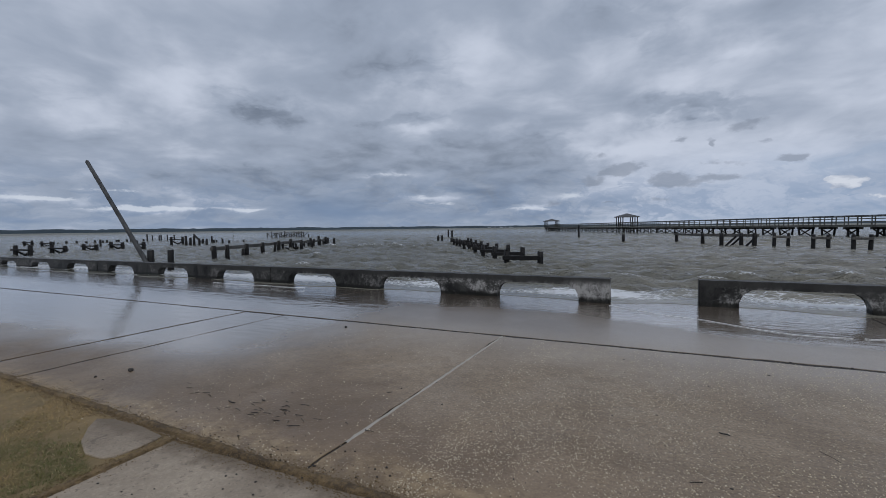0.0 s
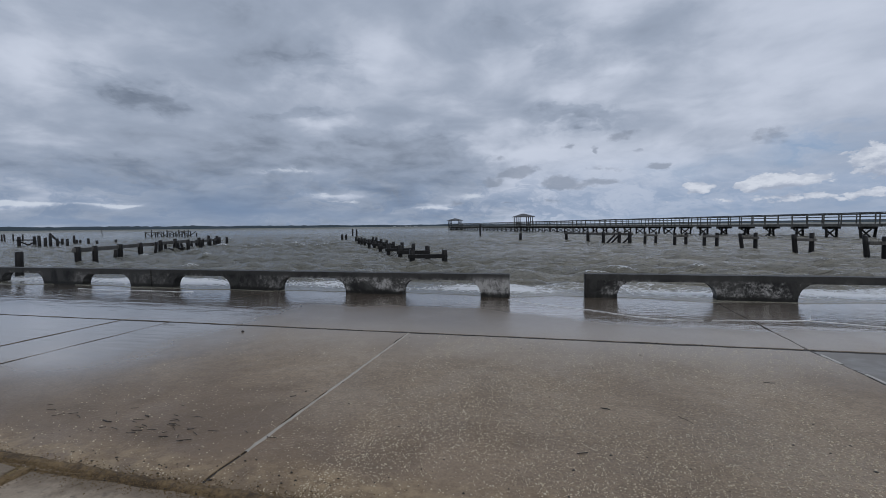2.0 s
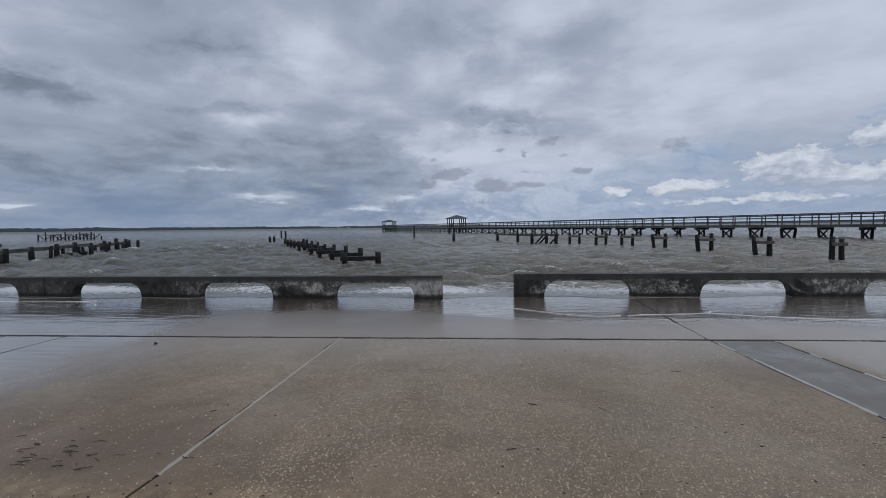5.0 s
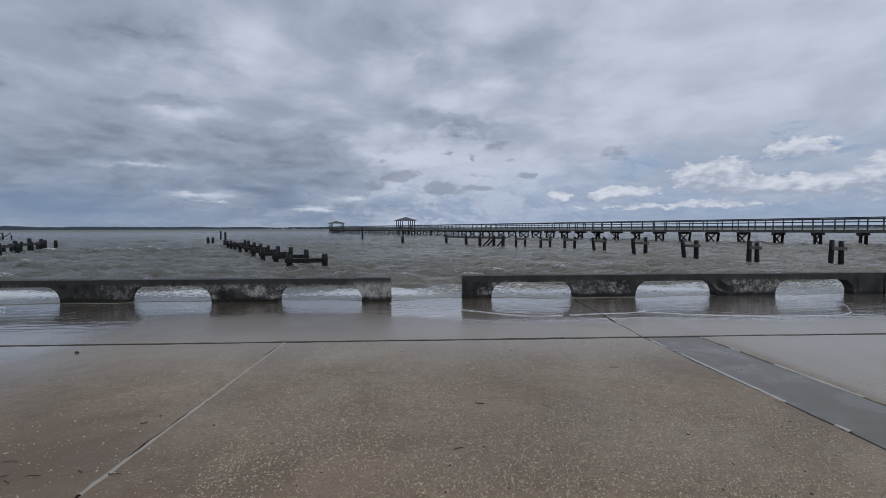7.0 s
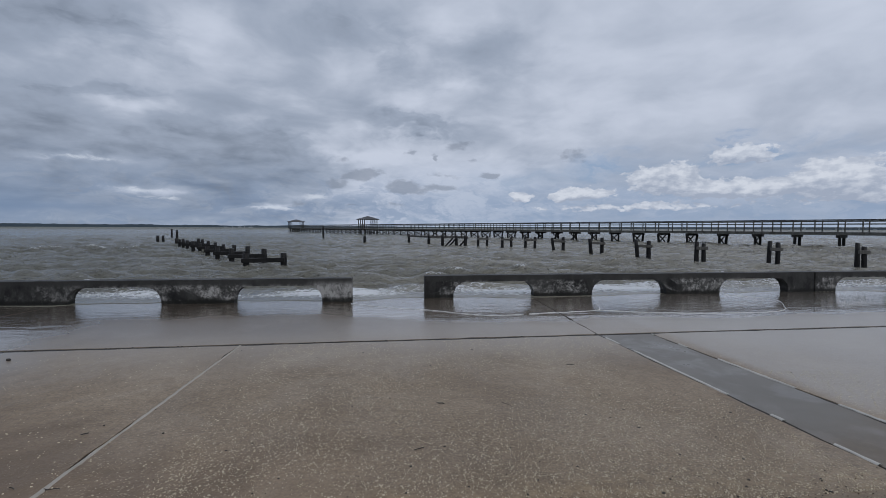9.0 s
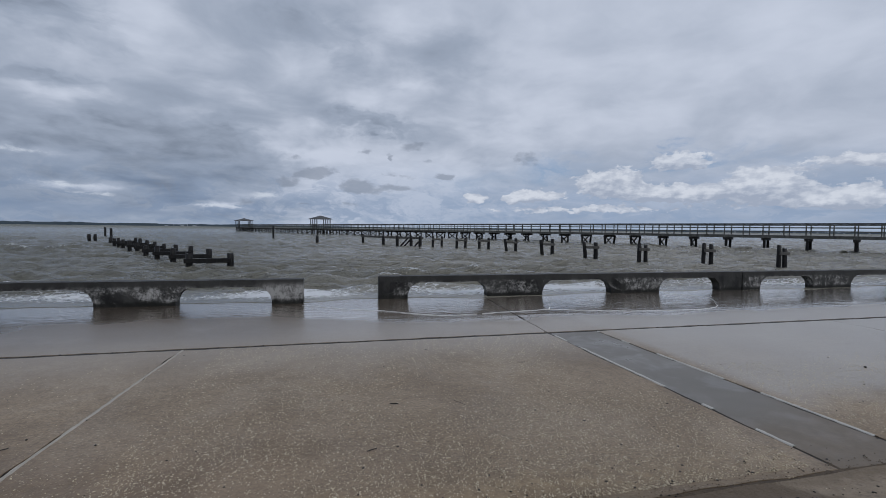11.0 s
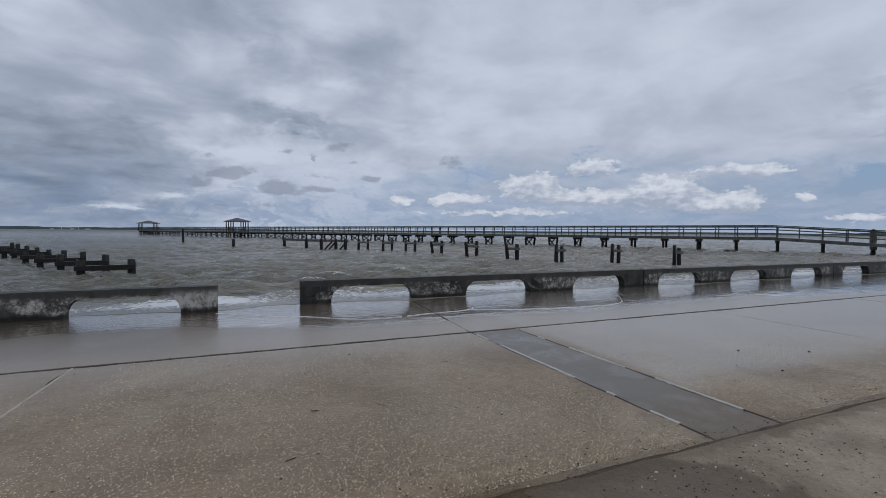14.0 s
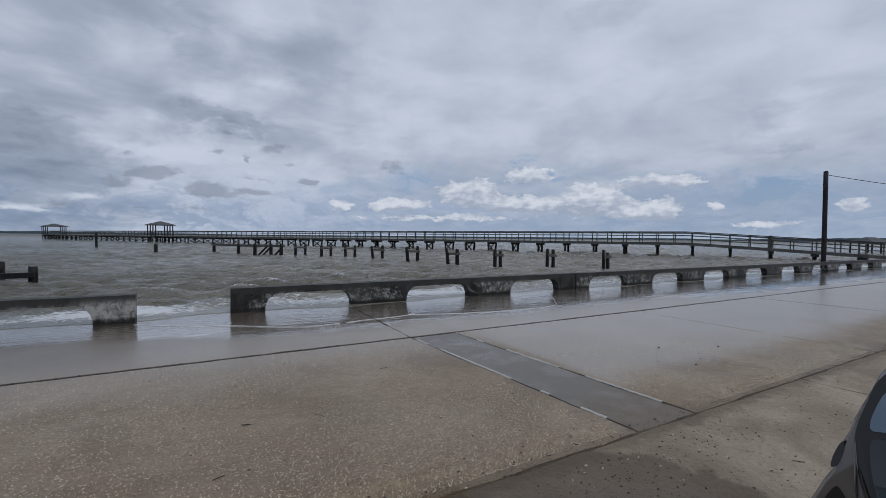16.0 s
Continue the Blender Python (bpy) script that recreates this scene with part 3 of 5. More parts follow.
M_SOIL = plain("grass_soil", (0.10, 0.078, 0.035), (0.34, 0.235, 0.11), 3.0, 0.85, 0.6)
M_FOAM = plain("sea_foam", (0.7, 0.72, 0.73), (0.85, 0.86, 0.87), 12.0, 0.6)
M_TWIG = plain("wet_twig", (0.015, 0.012, 0.01), (0.05, 0.04, 0.03), 20.0, 0.6)
M_SHELL = plain("shell_bits", (0.40, 0.325, 0.22), (0.86, 0.77, 0.59), 30.0, 0.35)
M_SEED = plain("joint_sealant", (0.42, 0.40, 0.36), (0.62, 0.60, 0.55), 9.0, 0.6)

M_SEAL = plain("dull_sealant", (0.25, 0.23, 0.19), (0.52, 0.475, 0.41), 5.0, 0.6)

# ---------------------------------------------------------------- mesh helpers


def mesh_of(bm, mat, smooth=False):
    me = bpy.data.meshes.new("mesh")
    bm.normal_update()
    bm.to_mesh(me)
    bm.free()
    if mat:
        me.materials.append(mat)
    if smooth:
        me.polygons.foreach_set("use_smooth", [True] * len(me.polygons))
    return me


def part(name, data, material_, parent=None, label="", m=None, smooth=False):
    """Links a bmesh, or a mesh that alike parts share, as one object under its thing."""
    me = mesh_of(data, material_, smooth) if isinstance(data, bmesh.types.BMesh) else data
    ob = new(name, me)
    if parent is not None:
        ob.parent = parent
    if m is not None:
        ob.matrix_basis = m
    if label:
        tagged(ob, label)
    return ob


def beam(a, b, wide, high, bm=None, bevel=0.0):
    """A squared timber from a to b; high is its upright side."""
    bm = bm or bmesh.new()
    a, b = Vector(a), Vector(b)
    ahead = (b - a).normalized()
    side = ahead.cross(Vector((0, 0, 1)))
    side = side.normalized() if side.length > 1e-4 else Vector((1, 0, 0))
    top = side.cross(ahead)
    got = bmesh.ops.create_cube(bm, size=1.0)
    bmesh.ops.transform(bm, verts=got["verts"], matrix=Matrix.Translation((a + b) / 2) @ Matrix((side, ahead, top)).transposed().to_4x4() @ Matrix.Diagonal((wide, (b - a).length, high, 1)))
    if bevel:
        bmesh.ops.bevel(bm, geom=list({e for v in got["verts"] for e in v.link_edges}), offset=bevel, segments=1, affect="EDGES")
    return bm


def log(height, r, seed, lean=0.0, sides=10, rings=5, bm=None):
    """An upright round timber from z = 0: tapered, uneven, with a worn top."""
    g = random.Random(seed)
    bm = bm or bmesh.new()
    loops = []
    ph = [g.uniform(0, 6.3) for _ in range(3)]
    for k in range(rings + 1):
        f = k / rings
        rr = r * (1.06 - 0.14 * f)
        ring = []
        for s in range(sides):
            a = 2 * pi * s / sides
            q = rr * (1 + 0.07 * math.sin(2 * a + ph[0] + f) + 0.05 * math.sin(3 * a + ph[1] - 2 * f) + g.uniform(-0.03, 0.03))
            z = height * f + (g.uniform(-0.04, 0.03) if k == rings else 0)
            ring.append(bm.verts.new((q * math.cos(a) + lean * f, q * math.sin(a) + 0.02 * math.sin(3 * f + ph[2]), z)))
        loops.append(ring)
    for lo, hi in zip(loops, loops[1:]):
        for s in range(sides):
            bm.faces.new((lo[s], lo[(s + 1) % sides], hi[(s + 1) % sides], hi[s]))
    bm.faces.new(loops[-1])
    bm.faces.new(list(reversed(loops[0])))
    return bm


def empty(name, label="", category="", group="", kind="", at=(0, 0, 0)):
    ob = new(name)
    ob.location = at
    return tagged(ob, label, category, group, kind)


# ---------------------------------------------------------------- water
def water_sheet():
    rows, cols = 760, 1000
    az = np.radians(np.linspace(-88, 88, cols))
    r = 9.5 * (4500 / 9.5) ** (np.linspace(0, 1, rows) ** 1.3)
    A, R = np.meshgrid(az, r)
    X, Y = R * np.sin(A), R * np.cos(A)
    gap = np.gradient(r)[:, None] * np.ones_like(A)
    g = np.random.RandomState(5)
    H = np.zeros_like(X)
    wind = math.radians(200)
    group = 0.75 + 0.35 * np.sin(X * 0.09 + 1.3 * np.sin(Y * 0.05)) * np.sin(Y * 0.11 + 0.7)
    for k in range(72):
        lam = 0.45 * (3.6 / 0.45) ** g.rand()
        th = wind + g.normal(0, 0.34)
        kx, ky = math.sin(th) * 2 * pi / lam, math.cos(th) * 2 * pi / lam
        amp = 0.0118 * lam ** 0.75 * (1.2 if 0.9 < lam < 2.4 else 0.9)
        fade = np.clip(lam / (2.2 * gap) - 0.6, 0, 1)
        ph = kx * X + ky * Y + g.rand() * 6.28
        H += fade * amp * (np.exp(1.6 * (np.sin(ph) - 1)) * 2.4 - 0.84)
    H -= H[(R > 12) & (R < 40)].mean()
    H *= group
    shore = np.clip((Y - 11.5) / 2.6, 0, 1)
    H *= 0.16 + 0.84 * shore
    # swells heaping up before the wall
    crest = np.exp(-((Y - 12.1 - 0.5 * np.sin(X * 0.55) - 0.3 * np.sin(X * 1.3 + 1)) / 0.45) ** 2) * (0.5 + 0.5 * np.sin(X * 0.42 + 0.6))
    H += 0.04 * crest
    Z = WATER + H + 0.245 * np.clip(1 - (Y - 11.7) / 3.0, 0, 1) ** 1.2
    # the wash laps over the edge of the paving under the wall
    lap = 10.12 + 0.16 * np.sin(X * 0.9 + 1.5 * np.sin(X * 0.37)) + 0.07 * np.sin(X * 3.1 + 1)
    thin = np.clip((Y - lap) / 0.9, 0, 1)
    Z = np.where(Y < 11.0, np.maximum(Z, 0.012 + 0.035 * thin) * thin + (1 - thin) * (0.012 * thin + 0.003), Z)
    Z = np.where(Y < lap, -0.16, Z)
    Z[-40:] = WATER
    near_h = H[(R > 14) & (R < 60)]
    h0, h1 = np.percentile(near_h, 96.0), np.percentile(near_h, 99.9)
    foam = np.clip((H - h0) / (h1 - h0), 0, 1) * 0.75 * (R < 400)
    surf = np.clip(1 - (Y - 11.3) / 4.2, 0, 1) ** 0.8 * np.clip((Y - 9.9) / 0.9, 0.35, 1)
    foam = np.maximum(foam, surf * (0.76 + 0.30 * np.sin(X * 0.9 + 2 * np.sin(X * 0.23)) * np.sin(X * 0.31 + Y)))
    foam = np.maximum(foam, np.where(crest > 0.7, (crest - 0.7) * 1.5, 0))
    me = bpy.data.meshes.new("water")
    v = np.stack([X, Y, Z], -1).reshape(-1, 3)
    i = np.arange(rows * cols).reshape(rows, cols)
    f = np.stack([i[:-1, :-1], i[:-1, 1:], i[1:, 1:], i[1:, :-1]], -1).reshape(-1, 4)[:, ::-1]
    me.vertices.add(len(v))
    me.vertices.foreach_set("co", v.ravel())
    me.loops.add(f.size)
    me.loops.foreach_set("vertex_index", f.ravel())
    me.polygons.add(len(f))
    me.polygons.foreach_set("loop_start", np.arange(0, f.size, 4))
    me.polygons.foreach_set("use_smooth", np.ones(len(f), bool))
    me.update(calc_edges=True)
    me.attributes.new("foam", "FLOAT", "POINT").data.foreach_set("value", foam.ravel())
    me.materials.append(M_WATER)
    tagged(new("water", me), "choppy grey-brown river water with whitecaps and foam", "water", kind="structure")


water_sheet()

# ---------------------------------------------------------------- ground and far shore
bm = bmesh.new()
vs = [bm.verts.new(p) for p in ((-3000, -3000, -0.12), (3000, -3000, -0.12), (3000, 10.5, -0.12), (-3000, 10.5, -0.12))]
bm.faces.new(vs)
part("ground", bm, M_DIRT)
tagged(bpy.data.objects["ground"], "brown washed dirt ground under the paving", "ground", kind="structure")


def far_shore():
    bm = bmesh.new()
    prev = None
    n = 420
    for k in range(n + 1):
        a = radians(-80 + 165 * k / n)
        deg = math.degrees(a)
        rise = 33 if deg < -50 else 33 - 18 * min((deg + 50) / 60, 1)
        hgt = rise * (0.56 + 0.2 * noise.noise((k * 0.13, 2, 0)) + 0.14 * noise.noise((k * 0.9, 5, 0))) if deg < 66 else 14 + 11 * min((deg - 66) / 8, 1) * (0.7 + 0.5 * noise.noise((k * 0.9, 1, 0)) + 0.3 * noise.noise((k * 2.3, 4, 0)))
        R = 3000
        row = [bm.verts.new((R2 * math.sin(a), R2 * math.cos(a), z)) for R2, z in ((R - 20, -1), (R, hgt * 0.75), (R + 30, hgt), (R + 120, hgt * 0.9))]
        if prev:
            for q in range(3):
                bm.faces.new((prev[q], row[q], row[q + 1], prev[q + 1]))
        prev = row
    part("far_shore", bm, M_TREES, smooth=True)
    tagged(bpy.data.objects["far_shore"], "low wooded far shore, distance haze put into its dark blue colour", "shore", kind="structure")


far_shore()

# ---------------------------------------------------------------- paving
# joints that run to the sea: place at the cross joint, place at the landward edge
XJ = [(-23.3, -23.6), (-17.9, -18.1), (-12.8, -13.0), (-7.36, -7.56), (-6.34, -6.55), (-2.0, -2.14), (3.26, 3.42), (4.12, 4.27), (9.05, 9.06), (14.35, 14.6), (19.7, 19.9), (25.0, 25.2), (30.3, 30.5), (35.6, 35.8)]
JOINT, EDGE, SEA = 6.40, 2.25, 10.55


def slab(name, far_l, far_r, near_l, near_r, y0, y1, z, mat, parent, seed=0):
    """One poured slab with eased, slightly chipped edges, between its far and near corners."""
    g = random.Random(seed)
    bm = bmesh.new()
    gx, gy = 0.013, 0.027
    pts = []
    gl, gr = (0.026 if far in (-7.36, -6.34) else gx for far in (far_l, far_r))
    lo, hi = (0.040 if v == JOINT else gy for v in (y0, y1))
    corner = [(near_l + gl, y0 + lo), (near_r - gr, y0 + lo), (far_r - gr, y1 - hi), (far_l + gl, y1 - hi)]
    for q in range(4):
        (ax, ay), (bx, by) = corner[q], corner[(q + 1) % 4]
        n = max(3, int(math.hypot(bx - ax, by - ay) / 0.22))
        for k in range(n):
            f = k / n
            j = 0 if k == 0 else g.uniform(-0.016, 0.010) * (2.0 if g.random() < 0.12 else 1.0)
            pts.append((ax + (bx - ax) * f + (j if q % 2 else 0), ay + (by - ay) * f + (0 if q % 2 else j)))
    top = [bm.verts.new((x, y, z)) for x, y in pts]
    low = [bm.verts.new((x, y, -0.10)) for x, y in pts]
    face = bm.faces.new(top)
    for k in range(len(pts)):
        bm.faces.new((top[k - 1], low[k - 1], low[k], top[k]))
    bmesh.ops.bevel(bm, geom=list(face.edges), offset=0.006, segments=1, affect="EDGES")
    bmesh.ops.triangulate(bm, faces=[f for f in bm.faces if len(f.verts) > 4])
    bmesh.ops.recalc_face_normals(bm, faces=bm.faces)
    return part(name, bm, mat, parent)


pavement = empty("pavement", "wet brown-grey shell concrete promenade paving, in slabs", "pavement", kind="structure")
k = 0
for (a0, a1), (b0, b1) in zip(XJ, XJ[1:]):
    k += 1
    slab("slab", a0, b0, a1, b1, EDGE, JOINT, rnd.uniform(-0.003, 0.003), M_STRIP if a0 == 3.26 else M_SLAB, pavement, k)
ROW = [(-40, -40), (-23.3, -23.3), (-12.9, -12.9), (-6.6, -7.36), (3.45, 3.26), (14.4, 14.4), (25.0, 25.0), (35.6, 35.6), (60, 60)]
for (a0, a1), (b0, b1) in zip(ROW, ROW[1:]):
    k += 1
    slab("slab", a0, b0, a1, b1, JOINT, SEA, rnd.uniform(-0.003, 0.003), M_SLAB, pavement, k)
for x0, x1 in ((-40, -23.6), (35.8, 60)):
    k += 1
    slab("slab", x0, x1, x0, x1, EDGE, JOINT, 0, M_SLAB, pavement, k)
part("joint_filler", beam((-40, 6.2, -0.037), (60, 6.2, -0.037), 8.5, 0.06), M_FILL, pavement)
parking = empty("parking_pavement", "pale grit-strewn concrete parking slabs beside the promenade", "pavement", kind="structure")
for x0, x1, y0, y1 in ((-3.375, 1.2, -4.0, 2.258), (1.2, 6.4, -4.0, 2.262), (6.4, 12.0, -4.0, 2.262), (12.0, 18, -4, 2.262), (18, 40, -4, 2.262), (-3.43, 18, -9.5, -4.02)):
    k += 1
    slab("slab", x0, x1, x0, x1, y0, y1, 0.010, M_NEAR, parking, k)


def sealant(name, a, b, wide, breaks, seed, mat=M_SEED):
    """A ragged pale bead of sealant along a joint, broken in places."""
    g = random.Random(seed)
    bm = bmesh.new()
    a, b = Vector(a) + Vector((0, 0, 0.002)), Vector(b) + Vector((0, 0, 0.002))
    n = int((b - a).length / 0.06)
    side = (b - a).normalized().cross(Vector((0, 0, 1)))
    prev, gone = None, 0
    for q in range(n + 1):
        if gone == 0 and g.random() < breaks:
            gone = g.randint(2, 8)
        if gone:
            gone -= 1
            prev = None
            continue
        p = a.lerp(b, q / n) + side * g.uniform(-0.004, 0.004)
        r = wide * g.uniform(0.6, 1.15)
        now = [bm.verts.new(p + side * u * r + Vector((0, 0, z))) for u, z in ((-1, -0.004), (-0.4, 0.006), (0.4, 0.006), (1, -0.004))]
        if prev:
            for h in range(3):
                bm.faces.new((prev[h], now[h], now[h + 1], prev[h + 1]))
        prev = now
    bmesh.ops.recalc_face_normals(bm, faces=bm.faces)
    part(name, bm, mat, pavement, "pale broken joint sealant", smooth=True)


sealant("sealant", (-2.0, 6.36, 0), (-2.122, 2.75, 0), 0.019, 0.010, 1, M_SEAL)
sealant("sealant", (3.29, 6.2, 0), (3.42, 2.6, 0), 0.020, 0.03, 2)
sealant("sealant", (4.12, 6.35, 0), (4.26, 2.6, 0), 0.018, 0.05, 3)


# dirt and grit lodged along the landward edge, and in the joint of the parking slabs
def dirt_ridge(pts, wide, seed):
    """A heightfield of dirt along a line; it shows only where it rises out of the paving."""
    bm = bmesh.new()
    prev = None
    for p, q in zip(pts, pts[1:]):
        p, q = Vector((*p, 0)), Vector((*q, 0))
        n = max(2, int((q - p).length / 0.02))
        side = (q - p).normalized().cross(Vector((0, 0, 1)))
        for k in range(n):
            c = p.lerp(q, k / n)
            span = wide * (0.55 if c.x > 0.5 else 0.75) * (1 + 0.5 * noise.noise(c * 0.9))
            now = []
            for u in range(-12, 13):
                v = c + side * (u * 0.026)
                z = (0.038 if c.x < 0.8 else 0.013) * math.exp(-((u * 0.026) / span) ** 2) + 0.007 * noise.noise(v * 5) + 0.010 * noise.noise(v * 15) + 0.012 * noise.noise(v * 37) + 0.009 * noise.noise(v * 80) - 0.021
                now.append(bm.verts.new(v + Vector((0, 0, max(z, -0.03) + 0.004))))
            if prev:
                for h in range(24):
                    bm.faces.new((prev[h], now[h], now[h + 1], prev[h + 1]))
            prev = now
    bmesh.ops.recalc_face_normals(bm, faces=bm.faces)
    ob = part("dirt_ridge", bm, M_DIRT, smooth=True)
    return tagged(ob, "brown washed-up dirt along the paving edge", "dirt", kind="stuff")


part("joint_filler", beam((-10, 2.16, -0.04), (40, 2.16, -0.04), 0.4, 0.07), M_DIRT, parking)
dirt_ridge([(-7.2, 2.47), (-5.0, 2.39), (-3.4, 2.335), (-2.5, 2.30), (-1.6, 2.275), (0.6, 2.25), (3.4, 2.25), (5.2, 2.25), (8.0, 2.25), (14.0, 2.25)], 0.07, 3)
dirt_ridge([(-3.425, 2.28), (-3.42, 1.2), (-3.43, -0.5)], 0.06, 4)


def scatter(name, mat, n, where, size, flat, seed, label, category):
    """Small chips strewn over the paving."""
    g = random.Random(seed)
    verts, faces = [], []
    for q in range(n):
        x, y, z = where(g)
        r = size * (0.35 + 0.9 * g.random() ** 2.2)
        a = g.uniform(0, 6.3)
        n0 = len(verts)
        ring = [r * g.uniform(0.4, 1.2) for _ in range(6)]
        for up_by, k_ in ((-0.002, 1.0), (r * flat * 0.75, 0.72)):
            for s_ in range(6):
                b_ = a + s_ * pi / 3
                verts.append((x + ring[s_] * k_ * math.cos(b_), y + ring[s_] * k_ * 0.8 * math.sin(b_), z + up_by))
        verts.append((x + r * 0.1, y, z + r * flat))
        for s_ in range(6):
            t_ = (s_ + 1) % 6
            faces += [(n0 + s_, n0 + t_, n0 + 6 + t_, n0 + 6 + s_), (n0 + 6 + s_, n0 + 6 + t_, n0 + 12)]
    me = bpy.data.meshes.new(name)
    me.from_pydata(verts, [], faces)
    me.materials.append(mat)
    return tagged(new(name, me), label, category, kind="stuff")


def on_slabs(g):
    while True:
        x, y = g.uniform(-4.5, 9.0), 2.35 + 4.0 * g.random() ** 1.7
        if noise.noise((x * 0.8, y * 0.8, 7)) < g.uniform(-0.5, 0.15):
            continue
        if x < -1.5 and g.random() < 0.88:
            continue
        if x < 3.25 or (x > 4.35 and y < 4.6 - 0.35 * (x - 4.3) * g.random()):
            return x, y, 0.002


def along_edge(g):
    x = g.uniform(-6.5, 11.0) if g.random() < 0.6 else g.gauss(-1.5, 1.8)
    return x, 2.23 + abs(g.gauss(0, 0.22 if x < 4.5 else 0.5)) * (1 if g.random() < 0.75 else -1), 0.004


def on_parking(g):
    if g.random() < 0.4:
        return g.gauss(3.0, 0.9), 2.1 - abs(g.gauss(0, 0.5)), 0.012
    return g.uniform(-3.3, 9), 2.1 - 1.7 * g.random(), 0.012


scatter("shell_chips", M_SHELL, 24000, on_slabs, 0.0072, 0.4, 21, "pale broken shell chips bedded in the paving", "shell chips")
scatter("grit", M_TWIG, 800, along_edge, 0.009, 0.5, 22, "dark grit and bits of bark along the paving edge", "grit")
scatter("grit", M_DIRT, 3600, lambda g: (g.uniform(-4.0, 13.0), 2.25 + g.gauss(0, 0.05) * (1 + 1.6 * g.random() ** 3), 0.006), 0.0055, 0.6, 26, "fine brown grit lodged in the paving edge", "grit")
def ridge_line(x):
    return 2.47 - 0.05 * (x + 7.2) if x < -3.4 else 2.28 - 0.01 * (x + 3.4)


def crumb(g):
    if g.random() < 0.2:
        return -3.425 + g.gauss(0, 0.05), g.uniform(-0.4, 2.2), 0.012
    x = -6.8 + 8.4 * g.random()
    return x, ridge_line(x) + g.gauss(0, 0.06), 0.014


scatter("joint_debris", M_TWIG, 260, lambda g: (g.uniform(-8.0, 12.0), 6.40 + g.gauss(0, 0.014), 0.0), 0.016, 0.35, 29, "dark clumps of debris caught in the cross joint", "debris")
M_CRUMB = plain("dirt_crumbs", (0.020, 0.013, 0.006), (0.30, 0.205, 0.095), 60.0, 0.9)
scatter("dirt_crumbs", M_CRUMB, 12000, crumb, 0.0058, 0.6, 28, "crumbs of brown dirt and straw along the paving edge", "dirt")
scatter("shell_chips", M_SHELL, 70, along_edge, 0.010, 0.35, 23, "pale shell chips washed along the paving edge", "shell chips")
scatter("bark_bits", M_TWIG, 130, on_slabs, 0.013, 0.2, 27, "dark flat bits of bark strewn over the paving", "bark")
scatter("grit", M_TWIG, 650, on_parking, 0.010, 0.5, 24, "dark grit strewn over the parking slabs", "grit")
scatter("pebbles", M_SHELL, 130, on_parking, 0.012, 0.5, 25, "pale pebbles strewn over the parking slabs", "pebbles")


def twig(x, y, turn, length, r, seed, z=0.006):
    g = random.Random(seed)
    bm = bmesh.new()
    pts = [Vector((length * (f - 0.5), 0.08 * length * g.uniform(-1, 1), r + 0.3 * r * g.random())) for f in (0, 0.3, 0.65, 1)]
    for a_, b_ in zip(pts, pts[1:]):
        beam(a_, b_, r * 1.6, r * 1.5, bm)
    ob = part("twig", bm, M_TWIG, m=pose(x, y, z - r * 0.2, 0, 0, turn))
    return tagged(ob, "dark wet twig lying on the paving", "twig", "strewn twigs")


for q, (x, y, turn_, length) in enumerate(((1.12, 3.92, -52, 0.30), (0.25, 3.2, 18, 0.16), (0.51, 4.02, -15, 0.15), (-6.16, 6.2, 4, 0.42), (-3.2, 2.86, 5, 0.18), (-3.6, 2.95, -8, 0.2), (-3.05, 3.08, 25, 0.13),
                                             (-2.9, 2.82, 10, 0.15), (-3.35, 3.1, -20, 0.12), (-2.6, 2.98, 5, 0.12), (2.2, 5.0, 2, 0.2), (4.0, 1.35, -40, 0.16), (3.2, 1.2, -45, 0.2), (-2.35, 3.75, 30, 0.1), (5.6, 1.3, -30, 0.14))):
    twig(x, y, turn_, length * 0.5, 0.0018 + 0.0015 * (q % 3), 900 + q)
for q in range(34):
    g_ = random.Random(950 + q)
    twig(-3.1 + g_.gauss(0, 0.55), 2.98 + g_.gauss(0, 0.13), g_.gauss(0, 25), g_.uniform(0.03, 0.10), 0.0022, 950 + q)
for q, (x, y, r) in enumerate(((-5.52, 3.15, 0.035), (-5.66, 2.86, 0.022), (-4.57, 5.96, 0.03), (-2.3, 3.9, 0.010), (-2.05, 4.2, 0.009), (-1.75, 3.7, 0.010), (6.3, 4.0, 0.02), (7.2, 3.6, 0.022), (5.9, 3.2, 0.018))):
    bm = bmesh.new()
    bmesh.ops.create_icosphere(bm, subdivisions=2, radius=r * 0.75)
    for v in bm.verts:
        v.co *= 1 + 0.5 * noise.noise(v.co * 45 + Vector((q, 0, 0)))
        v.co.z *= 0.8
    ob = part("pebble", bm, M_TWIG, m=pose(x, y, r * 0.4, 0, 0, 40 * q), smooth=True)
    tagged(ob, "dark wet clod lying on the paving", "pebble", "strewn pebbles")


